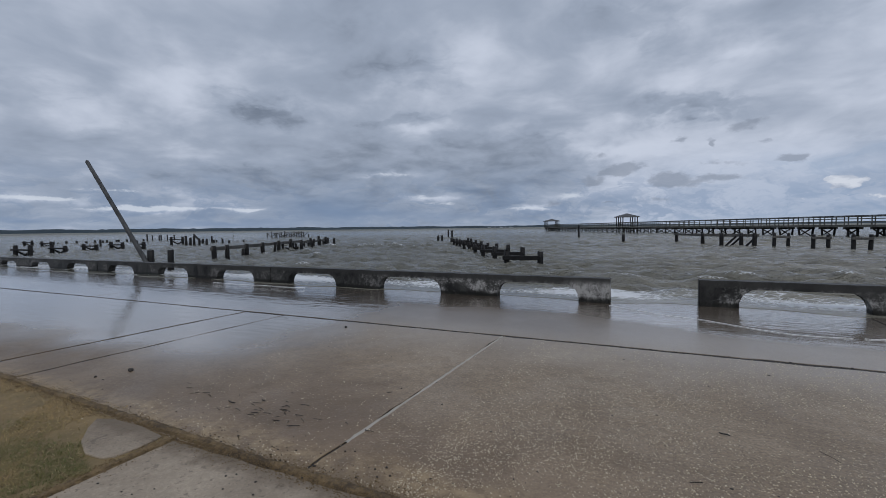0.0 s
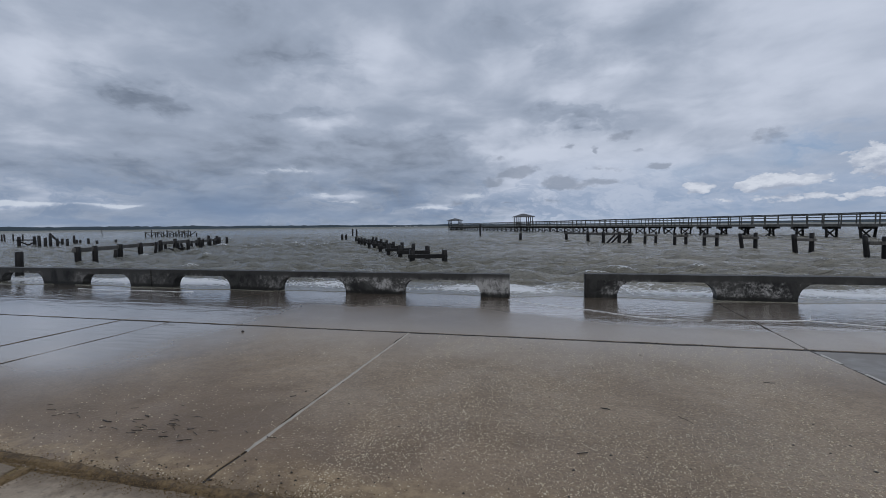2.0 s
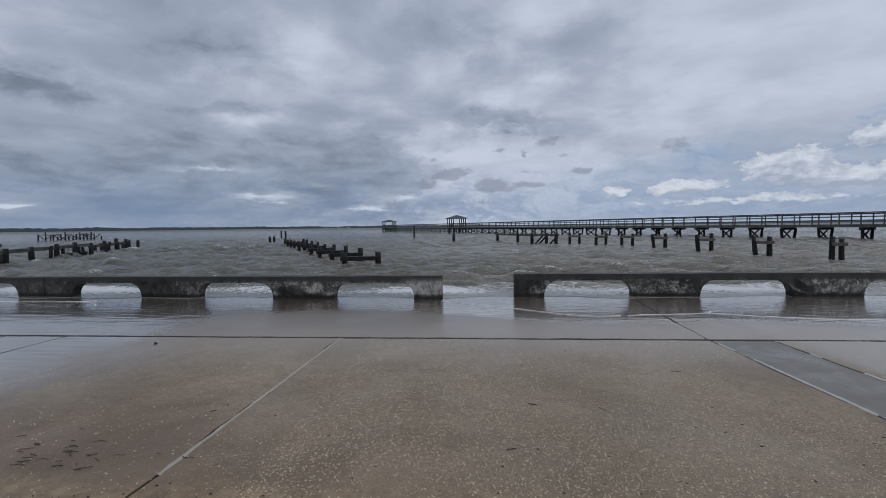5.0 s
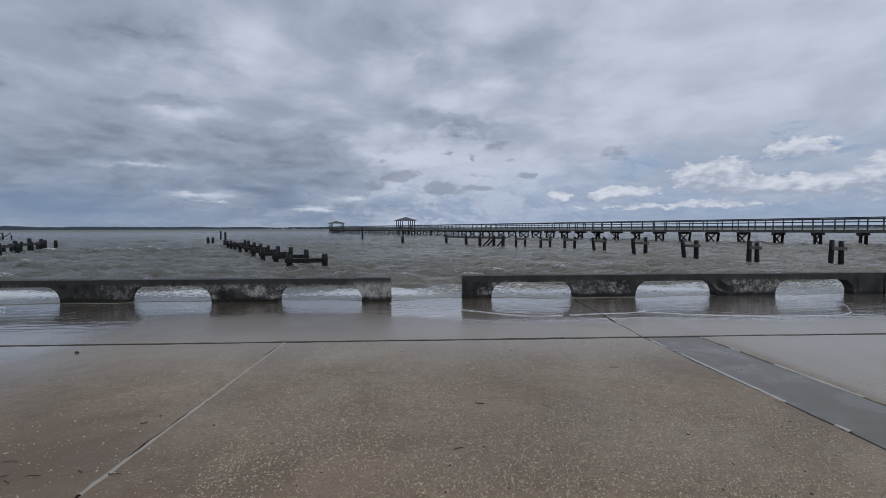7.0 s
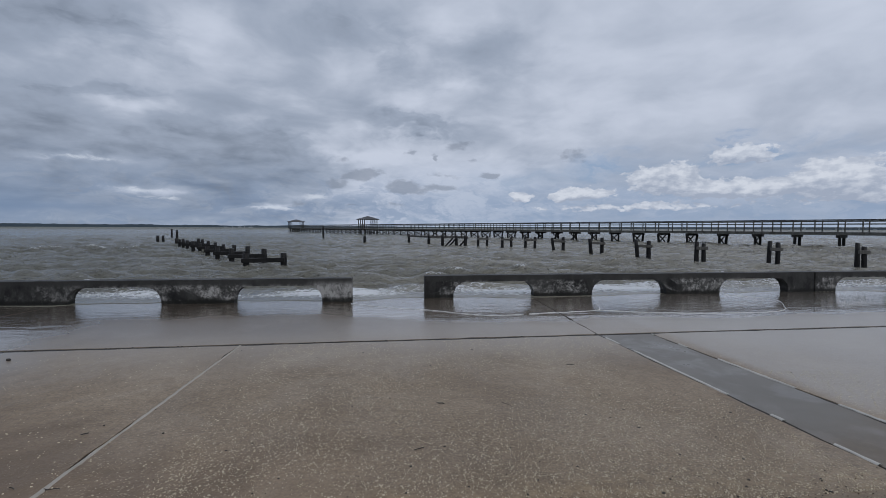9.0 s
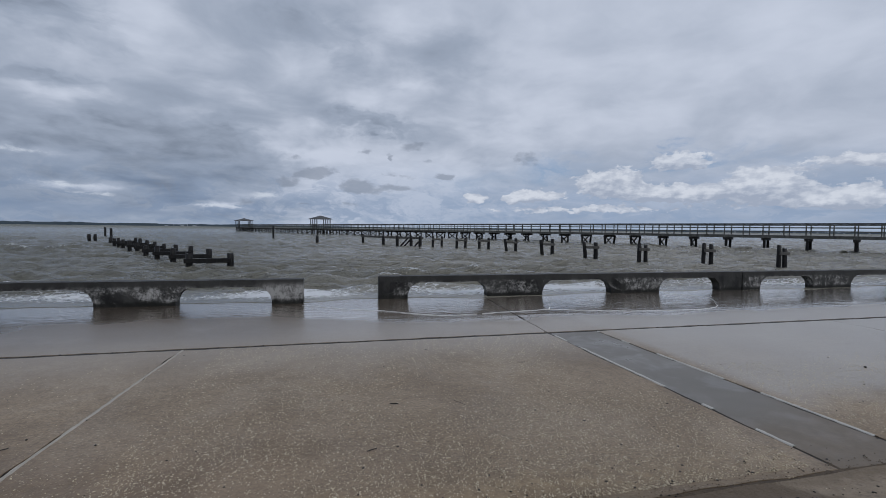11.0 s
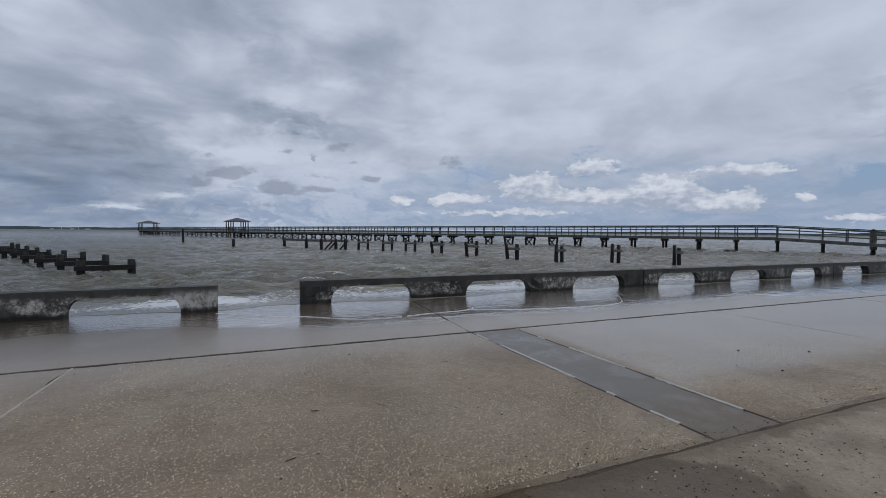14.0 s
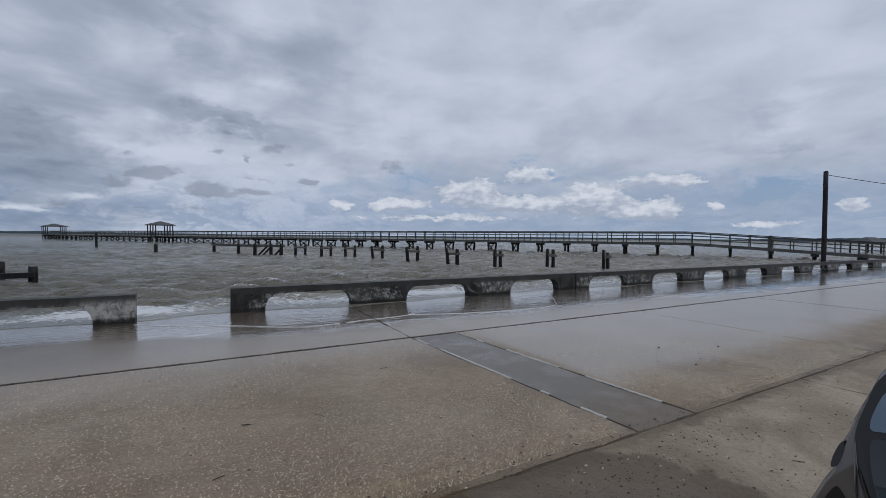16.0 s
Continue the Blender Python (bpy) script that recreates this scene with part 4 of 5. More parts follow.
def lawn():
    """Grass ground with a ragged edge, and its blades."""
    edge = [(-40, 2.3), (-7.0, 2.46), (-5.6, 2.36), (-3.4, 2.26), (-3.4, -10), (-40, -10)]
    bm = bmesh.new()
    bm.faces.new([bm.verts.new((x, y, 0.006)) for x, y in edge])
    bmesh.ops.triangulate(bm, faces=bm.faces)
    part("lawn", bm, M_SOIL)
    tagged(bpy.data.objects["lawn"], "patchy brown-green lawn soil", "lawn", kind="structure")
    g = random.Random(11)
    verts, faces = [], []
    for q in range(80000):
        x = -3.45 - 4.2 * g.random() ** 1.25
        y = 2.55 - 2.2 * g.random() ** 0.8
        lim = 2.44 if x < -4.4 else (2.15 - (x + 4.4) * 0.47)
        if y > lim + 0.10 * noise.noise((x * 4, y * 4, 0)):
            continue
        if noise.noise((x * 1.7, y * 1.7, 3)) < -0.22 and g.random() < 0.75:
            continue
        a, h, l = g.uniform(0, 6.28), g.uniform(0.004, 0.020) * (1.0 + 0.8 * max(noise.noise((x * 3, y * 3, 9)), 0)), g.uniform(0.015, 0.06)
        wv = g.uniform(0.0015, 0.0034)
        cx, cy = math.cos(a), math.sin(a)
        n = len(verts)
        verts += [(x - cy * wv, y + cx * wv, 0.004), (x + cy * wv, y - cx * wv, 0.004), (x + cx * l, y + cy * l, 0.006 + h)]
        faces.append((n, n + 1, n + 2))
    me = bpy.data.meshes.new("grass")
    me.from_pydata(verts, [], faces)
    me.materials.append(M_GRASS)
    tagged(new("grass", me), "short tired grass, green and straw brown", "grass", kind="stuff")
    bm = bmesh.new()
    pts = [(-4.36, 2.21), (-4.22, 2.27), (-3.87, 2.275), (-3.50, 2.235), (-3.485, 2.05), (-3.51, 1.89), (-3.58, 1.84), (-3.76, 1.83), (-4.0, 1.92), (-4.23, 2.08)]
    top = [bm.verts.new((x, y, 0.018)) for x, y in pts]
    low = [bm.verts.new((x, y, -0.05)) for x, y in pts]
    f = bm.faces.new(top)
    for q in range(len(pts)):
        bm.faces.new((top[q - 1], low[q - 1], low[q], top[q]))
    bmesh.ops.bevel(bm, geom=list(f.edges), offset=0.005, segments=1, affect="EDGES")
    bmesh.ops.triangulate(bm, faces=[f for f in bm.faces if len(f.verts) > 4])
    bmesh.ops.recalc_face_normals(bm, faces=bm.faces)
    part("slab", bm, M_NEAR, parking)


lawn()

# ---------------------------------------------------------------- seawall
def section(name, at, turn, openings, length, height, tilt=0.0, seed=0):
    """A cast wall section from x = 0 to length, with openings that are rounded at the top and stand on the paving."""
    g = random.Random(seed)
    bm = bmesh.new()
    T = 0.25
    outline = [(0, -0.12)]
    for a, b in openings:
        rad, crown = 0.34, 0.375
        outline.append((a, -0.12))
        for s in range(9):
            f = pi / 2 * s / 8
            outline.append((a + rad * (1 - math.cos(f)) * 0.9, crown - 0.26 + 0.26 * math.sin(f)))
        for s in range(9):
            f = pi / 2 * (1 - s / 8)
            outline.append((b - rad * (1 - math.cos(f)) * 0.9, crown - 0.26 + 0.26 * math.sin(f)))
        outline.append((b, -0.12))
    outline += [(length, -0.12)]
    n = int(length / 0.3)
    topline = [(length * (1 - s / n), height + (g.uniform(-0.004, 0.004) if 0 < s < n else 0)) for s in range(n + 1)]
    pts = outline + topline
    front = [bm.verts.new((u, 0, z)) for u, z in pts]
    rear = [bm.verts.new((u, T, z)) for u, z in pts]
    f0, f1 = bm.faces.new(front), bm.faces.new(list(reversed(rear)))
    for q in range(len(pts)):
        bm.faces.new((front[q - 1], front[q], rear[q], rear[q - 1]))
    bmesh.ops.bevel(bm, geom=list(f0.edges) + list(f1.edges), offset=0.014, segments=2, affect="EDGES")
    bmesh.ops.triangulate(bm, faces=[f for f in bm.faces if len(f.verts) > 4])
    bmesh.ops.recalc_face_normals(bm, faces=bm.faces)
    ob = part(name, bm, M_WALL, m=pose(*at, 0, tilt, turn))
    return tagged(ob, "weathered dark concrete seawall section with rounded openings", "seawall", "seawall sections", "structure")


P_R, P_L = 3.43, 3.35
# east run: from the gap eastward
x = 0.893
sec = 10.27
for s in range(6):
    ops = [((0.68 if s == 0 else 0.64) + P_R * q, (0.68 if s == 0 else 0.64) + 1.96 + P_R * q) for q in range(3)]
    section("seawall", (x + 0.004, 10.18, 0), 0, ops, sec - 0.012, 0.525, 0, s)
    x += sec
# west run: from the gap westward, receding slightly
turn = -2.0
c0, s0 = math.cos(radians(turn)), math.sin(radians(turn))
px, py, pz = -0.743, 9.856, 0.0
for s in range(5):
    L = 9.95 if s == 0 else 10.05
    px, py, pz = px - L * c0, py - L * s0, pz - L * 0.0035
    ops = [(L - (0.65 + P_L * q + 1.87) if s == 0 else L - (0.75 + P_L * q + 1.8), L - (0.65 + P_L * q) if s == 0 else L - (0.75 + P_L * q)) for q in range(2, -1, -1)]
    section("seawall", (px + 0.006, py, pz), turn, ops, L - 0.012, 0.525, -0.2, 40 + s)

# ---------------------------------------------------------------- pier
PA, PD = Vector((59.6, 13.0, 0)), Vector((-0.4677, 0.8838, 0)).normalized()
PS = Vector((PD.y, -PD.x, 0))
HALF = 1.15


def deck_z(s):
    return 1.38 if s > 19 else 1.38 - (19 - s) * 0.062


def at(s, off, z):
    p = PA + PD * s + PS * off
    return (p.x, p.y, z)


pier = empty("fishing_pier", "long weathered timber fishing pier on braced pilings", "pier", at=(PA.x, PA.y, WATER))


def pier_part(name, bm, mat, label="", smooth=False):
    ob = part(name, bm, mat, pier, label, smooth=smooth)
    ob.matrix_parent_inverse = pier.matrix_basis.inverted()
    return ob


pier.matrix_basis = pose(PA.x, PA.y, WATER)
END = 217.0
cuts = [-6.0, 19.0] + [19.0 + 22.0 * q for q in range(1, 9)] + [END]
for a, b in zip(cuts, cuts[1:]):
    za, zb = deck_z(a), deck_z(b)
    pier_part("deck", beam(at(a, 0, za - 0.03), at(b, 0, zb - 0.03), 2 * HALF + 0.1, 0.05), M_PIER)
    for off in (-HALF, HALF):
        pier_part("stringer", beam(at(a, off, za - 0.19), at(b, off, zb - 0.19), 0.09, 0.26), M_PIER)
        pier_part("rail_cap", beam(at(a, off * 1.02, za + 1.24), at(b, off * 1.02, zb + 1.24), 0.17, 0.055), M_RAILCAP, "dark timber rail cap")
        for hgt in (0.42, 0.80, 1.10):
            pier_part("rail_board", beam(at(a, off * 0.96, za + hgt), at(b, off * 0.96, zb + hgt), 0.045, 0.13 if hgt > 1 else 0.10), M_PIER)
post_me = mesh_of(beam((0, 0, -0.33), (0, 0, 1.18), 0.10, 0.10), M_PIER)
s = -5.2
q = 0
yaw = math.degrees(math.atan2(-PD.x, PD.y))
while s < END:
    for off in (-HALF - 0.07, HALF + 0.07):
        part("rail_post", post_me, None, pier, m=pier.matrix_basis.inverted() @ pose(*at(s, off, deck_z(s)), 0, 0, yaw))
    s += 1.83
pile_me = [mesh_of(log(2.9, 0.15, 100 + v, sides=8, rings=3), M_PIERPILE, True) for v in range(3)]
cap_me = mesh_of(beam((-1.35, 0, 0), (1.35, 0, 0), 0.30, 0.28, bevel=0.01), M_PIERPILE)
brace_me = [mesh_of(beam((-1.0 * v, 0.17, -1.25), (0.85 * v, 0.17, -0.12), 0.06, 0.17), M_PIERPILE) for v in (1, -1)]
s = 3.9
n = 0
while s < END:
    z = deck_z(s) - 0.46
    inv = pier.matrix_basis.inverted()
    part("pile_cap", cap_me, None, pier, m=inv @ pose(*at(s, 0, z), 0, 0, yaw))
    spread = 0.72 if s > 24 else 0.35
    for sg in (-1, 1):
        part("piling", pile_me[n % 3], None, pier, m=inv @ pose(*at(s, sg * spread, z - 2.98 + 0.1), 0, -sg * 7 if s > 40 else 0, yaw + 40 * n))
    if s > 36:
        part("brace", brace_me[0], None, pier, m=inv @ pose(*at(s, 0, z), 0, 0, yaw))
        part("brace", brace_me[1], None, pier, m=inv @ pose(*at(s, 0, z), 0, 0, yaw))
    s += 3.66
    n += 1


def gazebo(s, half, off):
    """An open shelter with a hipped roof on a widened platform of the pier."""
    ob = empty("pier_shelter", "open timber shelter with a grey hipped roof on the pier", "shelter", "pier shelters")
    ob.matrix_basis = pose(*at(s, off, 1.40), 0, 0, yaw)
    part("platform", beam((0, -half * 0.95, -0.06), (0, half * 0.95, -0.06), half * 1.9, 0.10), M_PIER, ob)
    bm = bmesh.new()
    e, ez, pz_ = half + 0.25, 2.78, 3.70
    base = [bm.verts.new((sx * e, sy * e, ez)) for sx, sy in ((-1, -1), (1, -1), (1, 1), (-1, 1))]
    drop = [bm.verts.new((sx * e, sy * e, ez - 0.16)) for sx, sy in ((-1, -1), (1, -1), (1, 1), (-1, 1))]
    ridge = [bm.verts.new((0, -0.5, pz_)), bm.verts.new((0, 0.5, pz_))]
    bm.faces.new((base[0], base[1], ridge[0]))
    bm.faces.new((base[1], base[2], ridge[1], ridge[0]))
    bm.faces.new((base[2], base[3], ridge[1]))
    bm.faces.new((base[3], base[0], ridge[0], ridge[1]))
    for q in range(4):
        bm.faces.new((base[q], drop[q], drop[(q + 1) % 4], base[(q + 1) % 4]))
    bm.faces.new(drop)
    bmesh.ops.recalc_face_normals(bm, faces=bm.faces)
    part("roof", bm, M_ROOF, ob, "grey shingled hipped roof")
    me = mesh_of(beam((0, 0, 0), (0, 0, 2.80), 0.20, 0.20), M_PIERPILE)
    for sx in (-1, 1):
        for sy in (-1, -0.33, 0.33, 1):
            part("post", me, None, ob, m=pose(sx * (half - 0.25), sy * (half - 0.25), 0))
    for sg in (-1, 1):
        for hgt in (0.45, 0.8, 1.15):
            part("rail_board", beam((sg * (half - 0.2), -half + 0.2, hgt), (sg * (half - 0.2), half - 0.2, hgt), 0.05, 0.12), M_PIER, ob)
    pm = mesh_of(log(2.4, 0.15, 4, sides=8, rings=2), M_PIERPILE)
    for sx in (-0.85, 0, 0.85):
        for sy in (-0.85, 0, 0.85):
            part("piling", pm, None, ob, m=pose(sx * half, sy * half, -2.5))
    return ob


gazebo(138.0, 2.3, -0.6)
gazebo(211.0, 2.75, 0.0)

def litter_bin(s, off):
    ob = empty("litter_bin", "dark round litter bin with a domed lid on the pier", "bin")
    ob.matrix_basis = pose(*at(s, off, deck_z(s)), 0, 0, yaw)
    bm = bmesh.new()
    bmesh.ops.create_cone(bm, cap_ends=True, segments=18, radius1=0.25, radius2=0.28, depth=1.05, matrix=Matrix.Translation((0, 0, 0.525)))
    part("body", bm, M_PIER, ob)
    bm = bmesh.new()
    bmesh.ops.create_uvsphere(bm, u_segments=18, v_segments=10, radius=0.30)
    bmesh.ops.bisect_plane(bm, geom=bm.verts[:] + bm.edges[:] + bm.faces[:], plane_co=(0, 0, 0), plane_no=(0, 0, -1), clear_outer=True)
    part("lid", bm, M_PILE, ob, "dark domed lid", pose(0, 0, 1.06), True)


def boat_lift(x, y, turn):
    ob = empty("boat_lift", "dark roofed boat lift on posts beyond the pier", "boat shelter")
    ob.matrix_basis = pose(x, y, WATER, 0, 0, turn)
    bm = bmesh.new()
    low = [bm.verts.new((sx * 2.6, sy * 2.0, 1.75)) for sx, sy in ((-1, -1), (1, -1), (1, 1), (-1, 1))]
    rim = [bm.verts.new((v.co.x, v.co.y, 1.9)) for v in low]
    top = [bm.verts.new((-1.2, 0, 2.75)), bm.verts.new((1.2, 0, 2.75))]
    bm.faces.new(low)
    for q in range(4):
        bm.faces.new((low[q], low[(q + 1) % 4], rim[(q + 1) % 4], rim[q]))
    bm.faces.new((rim[0], rim[1], top[1], top[0]))
    bm.faces.new((rim[1], rim[2], top[1]))
    bm.faces.new((rim[2], rim[3], top[0], top[1]))
    bm.faces.new((rim[3], rim[0], top[0]))
    bmesh.ops.recalc_face_normals(bm, faces=bm.faces)
    part("roof", bm, M_ROOF, ob)
    me = mesh_of(log(2.6, 0.14, 8, sides=8, rings=2), M_PIERPILE)
    for sx in (-2.2, 0, 2.2):
        for sy in (-1.6, 1.6):
            part("post", me, None, ob, m=pose(sx, sy, -0.8))


litter_bin(11.2, 0.6)
boat_lift(103.0, 28.5, -15)

# ---------------------------------------------------------------- ruined dock stubs east of the gap
OLD = [(22.46, 18.42), (20.58, 21.35), (17.3, 22.7), (15.6, 25.6), (15.0, 30.6), (13.85, 35.0), (12.7, 39.2), (10.9, 40.6), (9.2, 43.6)]
for q, (x, y) in enumerate(OLD):
    ob = empty("dock_stub", "broken dock stub, two dark posts and a grey cap", "piling", "ruined dock stubs", at=(x, y, WATER))
    wide = (0.40, 0.50, 0.46, 0.66, 0.75, 0.75, 0.90, 0.88, 0.92)[q]
    for sg in (0, 1):
        bend = -0.22 if (q in (3, 4, 5) and sg == 0) else rnd.uniform(-0.03, 0.03)
        part("post", log(1.85 + rnd.uniform(-0.1, 0.12), 0.115 if q < 3 else 0.13, q * 2 + sg, bend), M_PILE, ob, m=pose(sg * wide, 0, -0.7), smooth=True)
    part("cap", beam((-0.12, -0.17, 0.82), (wide + 0.12, -0.17 - rnd.uniform(-0.04, 0.04), 0.80), 0.09, 0.17, bevel=0.01), M_OLD, ob, "split grey timber cap")
row = empty("dock_remnant", "low broken dock frame with grey cap and leaning braces", "dock ruin", at=(8.2, 45.0, WATER))
for q, (x, y) in enumerate(((8.2, 45.3), (7.3, 45.6), (5.9, 46.0), (4.6, 47.6), (2.7, 52.6))):
    part("post", log(1.9, 0.17, 60 + q), M_PILE, row, m=pose(x - 8.2, y - 45.0, -0.8), smooth=True)
part("cap", beam((0.3, 0.2, 0.92), (-3.6, 2.6, 0.92), 0.15, 0.24, bevel=0.015), M_OLD, row)
part("cap", beam((-3.6, 2.6, 0.92), (-5.7, 7.7, 0.92), 0.15, 0.2, bevel=0.015), M_OLD, row)
for q, u in enumerate((-0.2, -1.3, -1.7)):
    part("brace", beam((u - 0.5, 0.5, -0.15), (u + 0.4, 0.4, 0.85), 0.14, 0.16), M_PILE, row)
for x, y, hgt in ((-2.5, 52.6, 0.95), (-10.87, 79.0, 2.1), (-21.6, 48.9, 0.7), (-28.3, 59.2, 0.8), (-27.7, 59.2, 0.8), (-38.3, 85.0, 1.5), (-33.7, 76.5, 1.4)):
    ob = part("piling", log(hgt + 0.8, 0.17, int(x * 7) % 99), M_PILE, m=pose(x, y, WATER - 0.8), smooth=True)
    tagged(ob, "lone dark wooden piling standing in the water", "piling", "lone pilings")

# ---------------------------------------------------------------- row of H-shaped bents
BENT = [(-6.42, 21.3), (-8.05, 24.4), (-9.75, 27.1), (-11.5, 30.3), (-13.65, 34.6), (-15.3, 37.5), (-16.9, 40.3), (-18.5, 43.2), (-20.0, 46.0)]
for q, (x, y) in enumerate(BENT):
    ob = empty("dock_bent", "black waterlogged H-shaped dock bent", "piling", "ruined dock bents", at=(x, y, WATER))
    wide = 1.62
    for sg in (0, 1):
        part("post", log(1.45 + rnd.uniform(-0.08, 0.1), 0.14, 200 + q * 2 + sg, rnd.uniform(-0.04, 0.04)), M_PILE, ob, m=pose(sg * wide, sg * 0.15, -0.77), smooth=True)
    part("crossbeam", beam((-0.15, -0.16, 0.36), (wide + 0.1, -0.02, 0.38), 0.14, 0.20, bevel=0.012), M_PILE, ob)

# ---------------------------------------------------------------- ruined docks to the west
west = empty("ruined_dock", "long broken dock, dark posts carrying a grey beam", "dock ruin", at=(-25.6, 20.0, WATER))
WL = [(-25.7, 19.8), (-26.3, 21.3), (-27.2, 23.7), (-28.4, 26.3), (-29.8, 29.4), (-31.1, 32.2), (-32.6, 35.3), (-34.0, 38.2), (-35.4, 41.2), (-36.7, 44.0)]
for q, (x, y) in enumerate(WL):
    part("post", log(1.75 + rnd.uniform(-0.15, 0.1), 0.16, 300 + q), M_PILE, west, m=pose(x + 25.6, y - 20, -0.75), smooth=True)
    if q > 4:
        part("post", log(1.6 + rnd.uniform(-0.3, 0.2), 0.15, 330 + q), M_PILE, west, m=pose(x + 26.5, y - 19.5, -0.75), smooth=True)
for a, b in zip(WL, WL[1:]):
    drop = 0.0 if b[1] < 36 else 0.15
    part("beam", beam((a[0] + 25.6, a[1] - 20.2, 0.72 - drop), (b[0] + 25.6, b[1] - 20.2, 0.70 - drop), 0.16, 0.24, bevel=0.015), M_OLD, west)
part("brace", beam((-6.6, 12.6, 0.1), (-4.8, 12.4, 0.12), 0.14, 0.18), M_PILE, west)
for q in (1, 3, 4, 5, 6, 7, 8):
    x, y = WL[q]
    for k in range(1 if q < 5 else 3):
        u, v = rnd.uniform(0.1, 0.9), rnd.uniform(0.15, 0.9)
        part("broken_post", log(1.2 + 0.5 * v, 0.12, 700 + 5 * q + k, rnd.uniform(-0.3, 0.3), sides=8, rings=3), M_PILE, west, m=pose(x + 25.6 - 1.3 * u, y - 20 + 2.9 * u, -0.75), smooth=True)
    if q in (4, 5):
        part("brace", beam((x + 25.6, y - 20.1, 0.12), (x + 25.6 - 1.3, y - 20.1 + 2.8, 0.10), 0.13, 0.16), M_PILE, west)


def h_frame(x, y, wide, hgt, turn, seed):
    ob = empty("dock_ruin", "black H-shaped remnant of a dock standing in waves", "dock ruin", "far dock ruins")
    ob.matrix_basis = pose(x, y, WATER, 0, 0, turn)
    for sg in (0, 1):
        part("post", log(hgt + 0.7 + rnd.uniform(-0.1, 0.1), 0.19, seed + sg, sides=8, rings=3), M_PILE, ob, m=pose(sg * wide, 0, -0.7), smooth=True)
    part("crossbeam", beam((-0.15, -0.2, hgt * 0.66), (wide + 0.15, -0.2, hgt * 0.64), 0.12, 0.13), M_PILE, ob)
    part("brace", beam((0.0, 0.2, hgt * 0.45), (wide * 0.5, 0.2, hgt * 0.05), 0.12, 0.15), M_PILE, ob)
    part("brace", beam((wide, 0.25, hgt * 0.48), (wide * 0.45, 0.25, hgt * 0.05), 0.12, 0.15), M_PILE, ob)


for q, (x, y, wide, hgt) in enumerate(((-48.4, 18.5, 1.6, .60), (-49.5, 21.5, 1.5, .57), (-54.8, 26.6, 1.6, .52), (-54.7, 29.2, 1.5, .56), (-52.8, 30.8, 1.0, .62), (-86.7, 34.2, 1.5, .55), (-79.2, 33.2, 1.7, .42), (-62.6, 41.3, 1.9, .9))):
    h_frame(x, y, wide, hgt + 0.16, 13, 400 + q * 3)
# a line of low stubs, then a row of thin tall posts, then a jumble
for q in range(15):
    f = q / 14
    x, y = -92.5 + 2.0 * f + rnd.uniform(-0.5, 0.5), 40.5 + 13.5 * f + rnd.uniform(-0.4, 0.4)
    ob = part("piling", log(rnd.uniform(0.2, 0.5) + 0.8, 0.19, 500 + q, sides=8, rings=2), M_PILE, m=pose(x, y, WATER - 0.8), smooth=True)
    tagged(ob, "small dark piling far out in the water", "piling", "lone pilings")
for q, (x, y, hgt) in enumerate(((-92.0, 55.7, 1.4), (-96.1, 59.3, 1.1), (-93.9, 59.3, 1.15), (-93.2, 59.3, 1.2), (-91.3, 59.4, 1.2), (-95.1, 63.4, 1.15), (-67.7, 34.8, 0.9))):
    ob = part("piling", log(hgt + 0.8, 0.13, 520 + q, rnd.uniform(-0.05, 0.05), sides=8, rings=2), M_PILE, m=pose(x, y, WATER - 0.8), smooth=True)
    tagged(ob, "tall thin dark post far out in the water", "piling", "lone pilings")
for q, (x, y, hgt) in enumerate(((-57.3, 39.9, 1.25), (-56.7, 40.0, 1.0), (-56.0, 40.1, 1.3), (-55.2, 40.3, 0.9), (-54.6, 40.9, 0.6), (-61.9, 45.8, 0.75), (-61.3, 45.9, 0.7), (-60.9, 46.8, 0.5), (-63.0, 48.2, 1.1), (-62.2, 48.4, 0.45), (-60.7, 48.3, 0.7), (-59.6, 48.6, 0.4), (-56.5, 48.6, 0.5))):
    ob = part("piling", log(hgt + 0.8, 0.16, 530 + q, rnd.uniform(-0.15, 0.15), sides=8, rings=2), M_PILE, m=pose(x, y, WATER - 0.8), smooth=True)
    tagged(ob, "weathered dark piling among dock ruins", "piling", "ruin pilings")
far = empty("far_dock_ruin", "far skeletal dock ruin with crossed braces", "dock ruin", at=(-87, 82, WATER))
for row_ in (0, 1):
    oy = row_ * 2.6
    for q in range(8):
        part("post", log(2.0 + rnd.uniform(-0.5, 0.6), 0.13, 560 + q + 20 * row_, rnd.uniform(-0.1, 0.1), sides=8, rings=2), M_PILE, far, m=pose(q * 1.1, q * 0.55 + oy, -0.8), smooth=True)
        if q < 7:
            a_, b_ = rnd.uniform(0.05, 0.3), rnd.uniform(0.8, 1.35)
            part("brace", beam((q * 1.1, q * 0.55 - 0.15 + oy, a_ if (q + row_) % 2 else b_), (q * 1.1 + 1.1, q * 0.55 + 0.40 + oy, b_ if (q + row_) % 2 else a_), 0.10, 0.12), M_PILE, far)
            if rnd.random() < 0.75:
                part("rail", beam((q * 1.1, q * 0.55 - 0.2 + oy, 1.15 + rnd.uniform(-0.1, 0.1)), (q * 1.1 + 1.1, q * 0.55 + 0.35 + oy, 1.15 + rnd.uniform(-0.1, 0.1)), 0.12, 0.13), M_OLD, far)
for a, b in (((-66.4, 48.9, -0.3), (-68.6, 49.1, 1.1)), ((-130.5, 108, -0.3), (-135.5, 112, 2.2))):
    ob = part("leaning_post", beam(a, b, 0.2, 0.2), M_PILE)
    tagged(ob, "dark post leaning over the water", "piling", "leaning posts")

